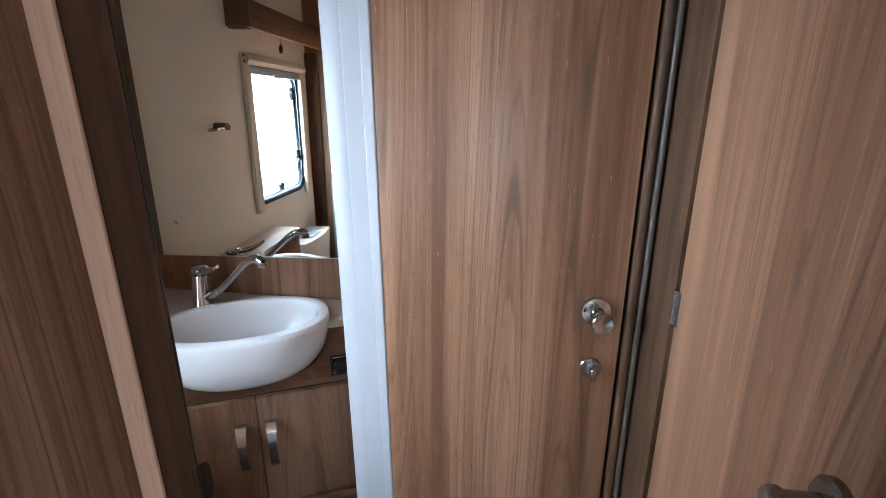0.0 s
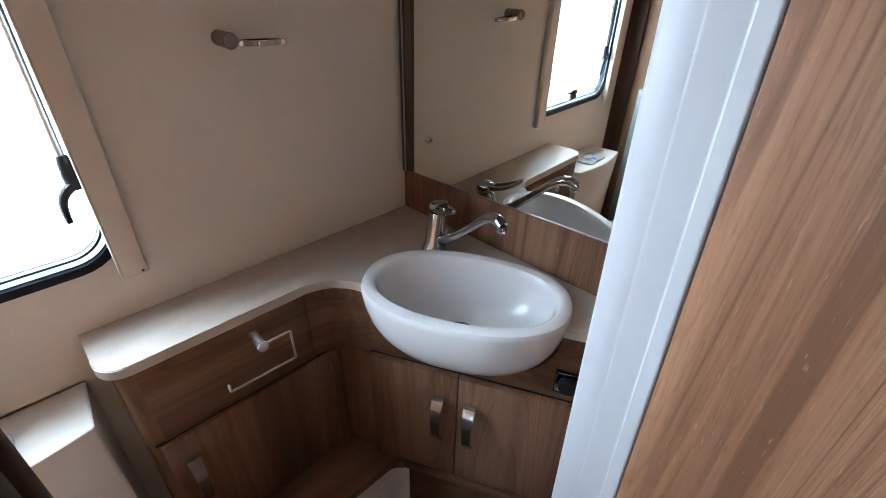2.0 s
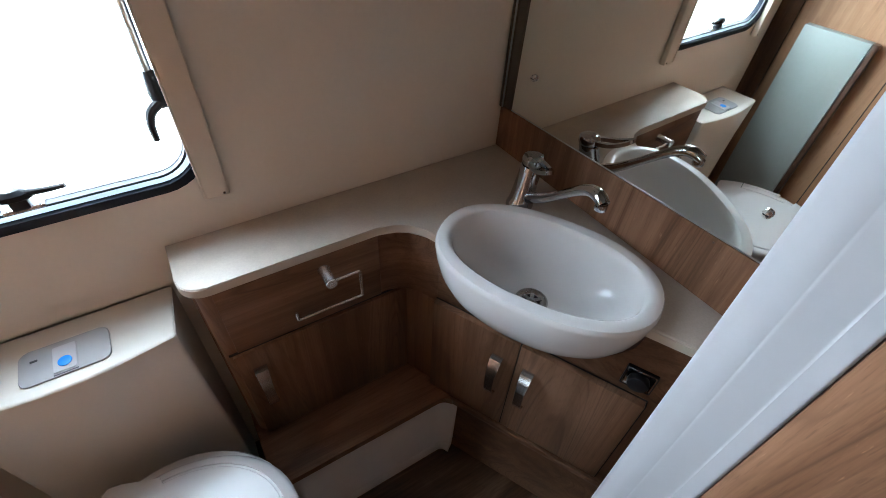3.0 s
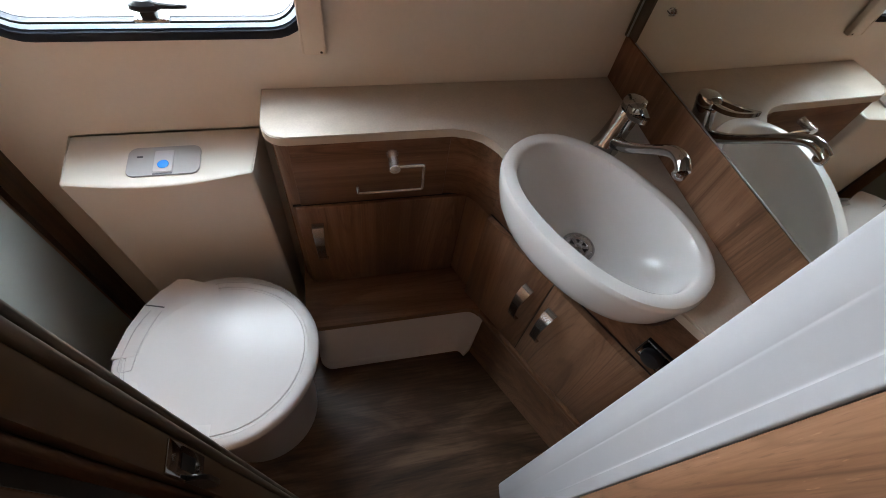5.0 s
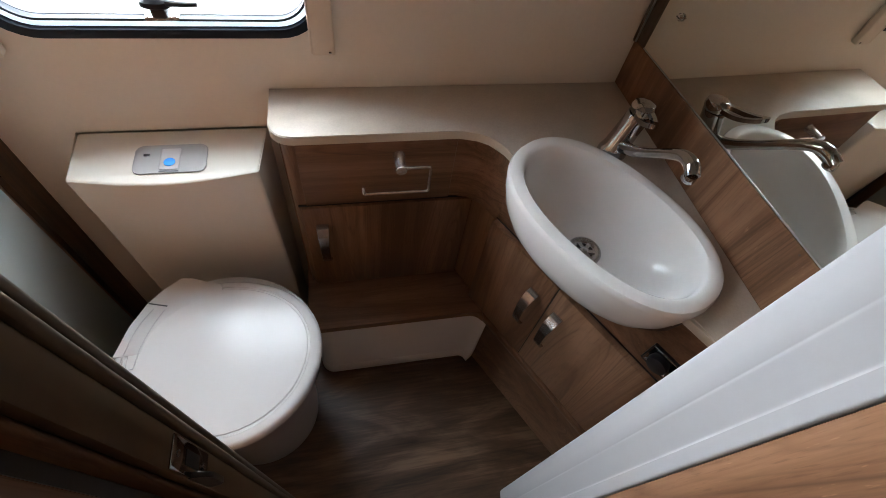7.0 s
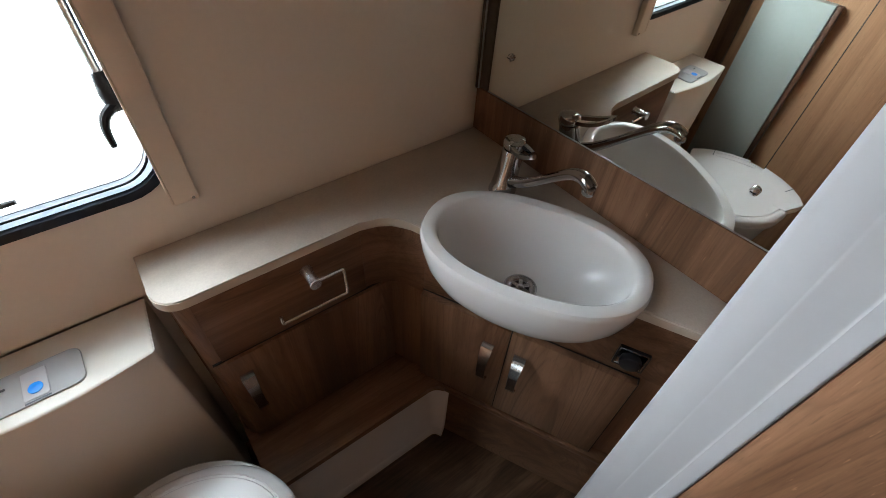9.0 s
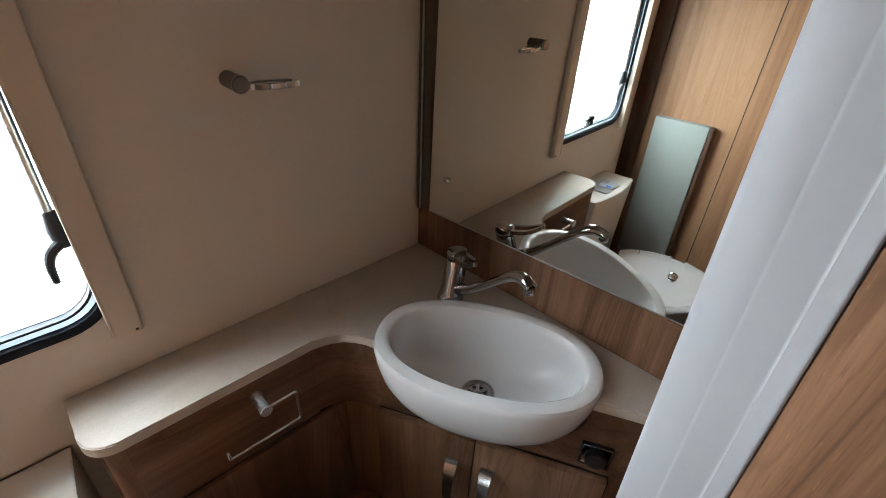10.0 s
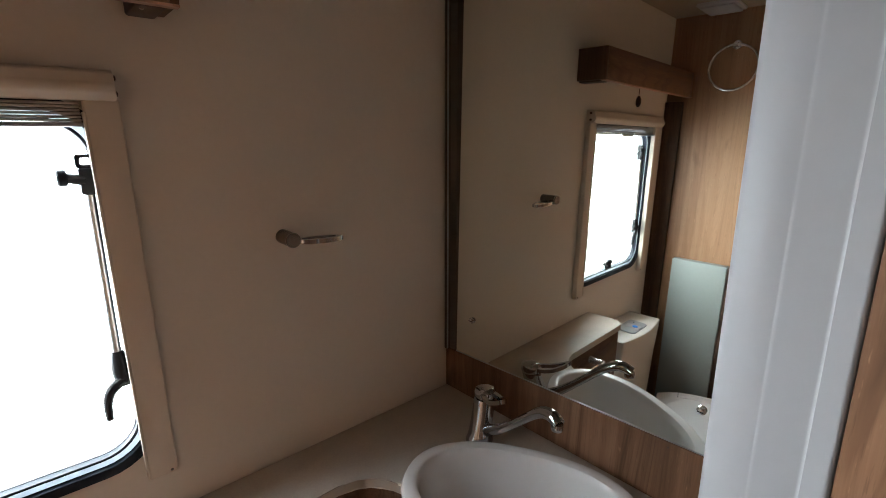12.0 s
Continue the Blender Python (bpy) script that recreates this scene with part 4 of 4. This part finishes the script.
def toilet():
    cy = 0.44
    t = thing("cassette_toilet", (-0.85, cy, 0), "white caravan cassette toilet, lid closed, ivory cistern", "toilet")

    def section(x1, w0, w1, bow, z, r=0.035, n=10):
        """Cistern plan: straight back, bowed front."""
        pts = [(WX + 0.001, cy - w0), (x1 - r, cy - w1)]
        pts += [(x1 - r + r * math.sin(radians(a)), cy - w1 + r * (1 - math.cos(radians(a)))) for a in (30, 60, 90)]
        pts += [(x1 + bow * math.sin(math.pi * k / n), cy - w1 + r + (2 * w1 - 2 * r) * k / n) for k in range(1, n)]
        pts += [(x1 - r + r * math.sin(radians(a)), cy + w1 - r * (1 - math.cos(radians(a)))) for a in (90, 60, 30)]
        pts += [(x1 - r, cy + w1), (WX + 0.001, cy + w0)]
        return [(x, y, z) for x, y in pts]

    rings = [section(-1.066, 0.182, 0.176, 0.004, 0.0, 0.012), section(-1.062, 0.184, 0.177, 0.006, 0.30, 0.011), section(-1.049, 0.186, 0.175, 0.016, 0.60, 0.009), section(-1.0395, 0.187, 0.1745, 0.020, 0.7415, 0.008)]
    for inset, lift in ((0.0008, 0.0025), (0.003, 0.0042), (0.006, 0.0048)):
        rings.append([(x, y, z + (0.007 - 0.017 * ((y - cy) / 0.187) ** 2) * max(0.0, -1.04 - x) / 0.14) for x, y, z in section(-1.0395 - inset, 0.187 - inset, 0.1745 - inset, 0.020, 0.7415 + lift, 0.008)])
    cistern = piece("cistern", loft(rings), IVORY, t, "tapered ivory plastic cistern")
    slope = math.degrees(math.atan2(0.005, 0.15))
    pm = Matrix.Translation((-1.084, 0.447, 0.7486)) @ pose(0, 0, 0, 0, slope, 0) @ pose(0, 0, 0, 0, 0, 90)
    sub("control_panel", prism(rounded(0.134, 0.074, 0.014, 5), -0.002, 0.0022, 0.001, 1, pm), GREYP, cistern, "grey control panel")
    for nm, bm, mat in (("flush_key", prism(rounded(0.036, 0.056, 0.003, 3), 0.0022, 0.0045, 0.001, 1, pm @ pose(0.0, -0.003, 0)), WHITE),
                        ("blue_button", lathe([(0.0105, 0.0045), (0.0105, 0.0056), (0.009, 0.0062), (0.0005, 0.0062)], pm @ pose(0.0, -0.012, 0), 24), BLUE),
                        ("indicator", prism(rounded(0.011, 0.004, 0.001, 2), 0.0022, 0.003, 0, 1, pm @ pose(-0.045, 0.012, 0)), INK),
                        ("print_bar", prism(rounded(0.036, 0.0028, 0.0005, 2), 0.0022, 0.0027, 0, 1, pm @ pose(0.0, -0.0343, 0)), INK)):
        piece(nm, bm, mat, t, {"blue_button": "round blue button", "indicator": "small dark indicator", "print_bar": "unreadable grey print", "flush_key": "white flush key"}[nm])

    def egg(a_back, a_front, w, z, x0=-0.778, y0=0.489, n=48):
        """Lid plan: round, a little longer towards the front."""
        out = []
        for i in range(n):
            q = 2 * math.pi * i / n
            c, s = math.cos(q), math.sin(q)
            out.append((x0 + (a_front if c > 0 else a_back) * c, y0 + w * s, z))
        return out

    bowl = [egg(0.20, 0.148, 0.155, 0.0), egg(0.20, 0.148, 0.155, 0.05), egg(0.19, 0.150, 0.155, 0.20), egg(0.195, 0.166, 0.172, 0.31), egg(0.2, 0.180, 0.187, 0.385), egg(0.2, 0.185, 0.19, 0.425), egg(0.2, 0.18, 0.186, 0.430)]
    piece("bowl", loft(bowl), LIDW, t)
    seat = [egg(0.20, 0.192, 0.200, 0.431), egg(0.203, 0.201, 0.209, 0.436), egg(0.203, 0.202, 0.210, 0.446), egg(0.200, 0.198, 0.206, 0.4515)]
    piece("seat", loft(seat), LIDW, t)
    lid = piece("lid", loft([egg(0.175, 0.199, 0.207, 0.4525), egg(0.178, 0.205, 0.2125, 0.457), egg(0.178, 0.205, 0.2125, 0.465), egg(0.175, 0.201, 0.208, 0.4715), egg(0.169, 0.195, 0.202, 0.4752), egg(0.159, 0.182, 0.189, 0.4768),
                         egg(0.1575, 0.1805, 0.1875, 0.4746), egg(0.1535, 0.1765, 0.1835, 0.4746), egg(0.1515, 0.1745, 0.1815, 0.4770), egg(0.12, 0.12, 0.125, 0.479), egg(0.04, 0.04, 0.042, 0.480)]), LIDW, t)
    # hinge shoulder of the lid, with its notch, and the moulded pad at the side
    sh = [(-0.792, 0.2775), (-0.86, 0.298), (-0.913, 0.326), (-0.945, 0.357), (-0.974, 0.391), (-0.9685, 0.415), (-0.953, 0.455), (-0.948, 0.48), (-0.90, 0.49), (-0.83, 0.40), (-0.79, 0.33)]
    sub("hinge_shoulder", prism(sh, 0.4535, 0.4778, 0.003, 2), LIDW, lid)
    sub("hinge_shoulder", prism([(-1.529 - x, y) for x, y in sh[::-1]], 0.4535, 0.4778, 0.003, 2), LIDW, lid)
    sub("lid_slit", obox(pose(-0.907, 0.350, 0.4778, 0, 0, 74), (0.042, 0.003, 0.0014)), INK, lid)
    sub("lid_slit", obox(pose(-0.622, 0.350, 0.4778, 0, 0, 106), (0.042, 0.003, 0.0014)), INK, lid)
    sub("pad_line", tube([(-0.893, 0.366, 0.4780), (-0.861, 0.349, 0.4780), (-0.81, 0.331, 0.4782), (-0.762, 0.323, 0.4785)], [0.0009] * 4, 8), GREYP, lid, "fine moulded line")
    sub("pad_line", tube([(-0.898, 0.343, 0.478), (-0.86, 0.319, 0.478), (-0.81, 0.303, 0.478), (-0.764, 0.296, 0.4775), (-0.762, 0.323, 0.4785)], [0.0009] * 5, 8), GREYP, lid, "fine moulded line")


toilet()

# ---- fittings ----


def roll_holder():
    t = thing("toilet_roll_holder", (-1.034, 0.9, 0.78), "chrome bent wire toilet roll holder", "roll holder")
    piece("peg", lathe([(0.0130, 0), (0.0130, 0.002), (0.0108, 0.006), (0.0108, 0.040), (0.0118, 0.044), (0.0108, 0.046), (0.0005, 0.046)], pose(-1.034, 0.8975, 0.780, 0, 90), 24), SATIN, t, "satin metal peg")
    x = -0.998
    piece("wire", tube([(x, 0.900, 0.778), (x, 0.9435, 0.778), (x, 0.9545, 0.778), (x, 0.9595, 0.773), (x, 0.9595, 0.745), (x, 0.9595, 0.709), (x, 0.9545, 0.704), (x, 0.9335, 0.704), (x, 0.8335, 0.705), (x, 0.8245, 0.705), (x, 0.8205, 0.709), (x, 0.8205, 0.728)], [0.0034] * 12, 10, 3), SATIN, t)


def towel_hook():
    t = thing("towel_hook", (WX, 1.0, 1.29), "grey metal towel peg with a bright flat looped bar", "towel hook")
    peg = piece("peg", lathe([(0.0125, 0), (0.0134, 0.002), (0.0132, 0.048), (0.0136, 0.050), (0.0125, 0.053), (0.0005, 0.053)], pose(WX, 1.012, 1.304, 0, 90), 32), DARKSTEEL, t, "satin grey metal peg")
    sub("rim", lathe([(0.0134, 0.0), (0.0140, 0.0006), (0.0140, 0.0020), (0.0134, 0.0026)], pose(WX + 0.0475, 1.012, 1.304, 0, 90), 32), SILVER, peg, "bright rim")
    outer = [(0.019 * math.sin(2 * math.pi * k / 9 + 0.2), 0.047 * math.cos(2 * math.pi * k / 9 + 0.2)) for k in range(9)]
    inner = [(x * 0.62, y * 0.84) for x, y in outer]
    piece("loop", ring_between(outer, inner, -0.0042, 0.0042, pose(WX + 0.040, 1.069, 1.2965, -3, 0, 0)), CHROME, t, "bright faceted looped bar")


def grey_panel():
    t = thing("folded_panel", (-0.95, 0.12, 0), "grey-green upright board against the side wall", "panel")
    piece("board", box((-1.065, SY + 0.001, 0.05), (-0.853, SY + 0.036, 0.985), 0.003), GREYBOARD, t)
    piece("edge", box((-0.8525, SY + 0.001, 0.05), (-0.835, SY + 0.031, 0.984), 0.003), BROWNP, t, "dark brown board edge")
    piece("foot", box((-1.05, SY + 0.001, 0.0), (-0.85, SY + 0.03, 0.0495), 0.002), GREYBOARD, t)


def wall_joint():
    for x in (-0.762,):
        slab("trim", (x - 0.0025, SY + 0.0002, 0.0), (x + 0.0025, SY + 0.0016, CEIL), GROOVE, "dark joint between two wall boards", "trim")
        slab("trim", (x + 0.003, SY + 0.0002, 0.0), (-0.47, SY + 0.012, CEIL), SIDEW, "walnut laminate wall board beside the joint", "trim")


def corner_dark_strip():
    # narrow dark brown strip up the side wall, from floor to pelmet
    slab("trim", (WX + 0.001, SY + 0.0002, 0.0), (WX + 0.070, SY + 0.016, 1.640), FRAMEW, "dark brown strip up the corner beside the window", "trim")


def wall_shelf():
    t = thing("wall_shelf", (WX, 0.5, 1.656), "dark walnut pelmet box above the window", "pelmet")
    piece("front", box((-1.098, SY + 0.001, 1.658), (-1.084, 0.850, 1.752), 0.001), CAB_Y, t)
    piece("top", box((WX + 0.001, SY + 0.001, 1.740), (-1.0985, 0.850, 1.752), 0.001), CAB_Y, t)
    piece("end", box((WX + 0.001, 0.8505, 1.658), (-1.084, 0.862, 1.752), 0.001), CAB, t)
    piece("edging", box((-1.099, SY + 0.001, 1.6545), (-1.083, 0.862, 1.6576)), PALE, t, "pale lower edging")
    foot = piece("corner_block", box((WX + 0.001, 0.812, 1.653), (-1.0995, 0.8500, 1.676), 0.004, 2), BROWNP, t, "brown plastic corner block")
    sub("screw", lathe([(0.003, 0), (0.0028, -0.001), (0.001, -0.0015)], pose(-1.112, 0.822, 1.6525), 10), SILVER, foot)
    c = thing("blind_cord", (-1.12, 0.516, 1.6), "short dark cord with a small brown toggle", "cord")
    piece("cord", tube([(-1.125, 0.516, 1.739), (-1.125, 0.516, 1.634)], [0.0012, 0.0012], 8, 1), BROWNP, c)
    piece("toggle", lathe([(0.004, 0), (0.009, 0.010), (0.009, 0.026), (0.004, 0.037), (0.001, 0.038)], pose(-1.125, 0.516, 1.598), 16), BROWNP, c)


def towel_ring():
    t = thing("towel_ring", (-0.94, SY, 1.83), "chrome towel ring hanging on the side wall", "towel ring")
    piece("ring", tube([(-0.942 + 0.083 * math.sin(2 * math.pi * k / 32), SY + 0.022, 1.757 + 0.083 * math.cos(2 * math.pi * k / 32)) for k in range(33)], [0.0052] * 33, 10, 1), SILVER, t)
    piece("pin", lathe([(0.016, 0), (0.016, 0.004), (0.009, 0.007), (0.008, 0.030), (0.0005, 0.031)], pose(-0.942, SY, 1.841, -90), 20), STEEL, t)


def ceiling_light():
    t = thing("ceiling_light", (-0.95, 0.3, CEIL), "flat white ceiling lamp, switched off", "ceiling lamp")
    piece("base", box((-1.05, 0.13, CEIL - 0.012), (-0.92, 0.28, CEIL - 0.0005), 0.004), WHITE, t)
    piece("diffuser", box((-1.04, 0.14, CEIL - 0.020), (-0.93, 0.27, CEIL - 0.0125), 0.006, 3), WHITE, t)


roll_holder()
towel_hook()
grey_panel()
wall_joint()
corner_dark_strip()
wall_shelf()
towel_ring()
ceiling_light()
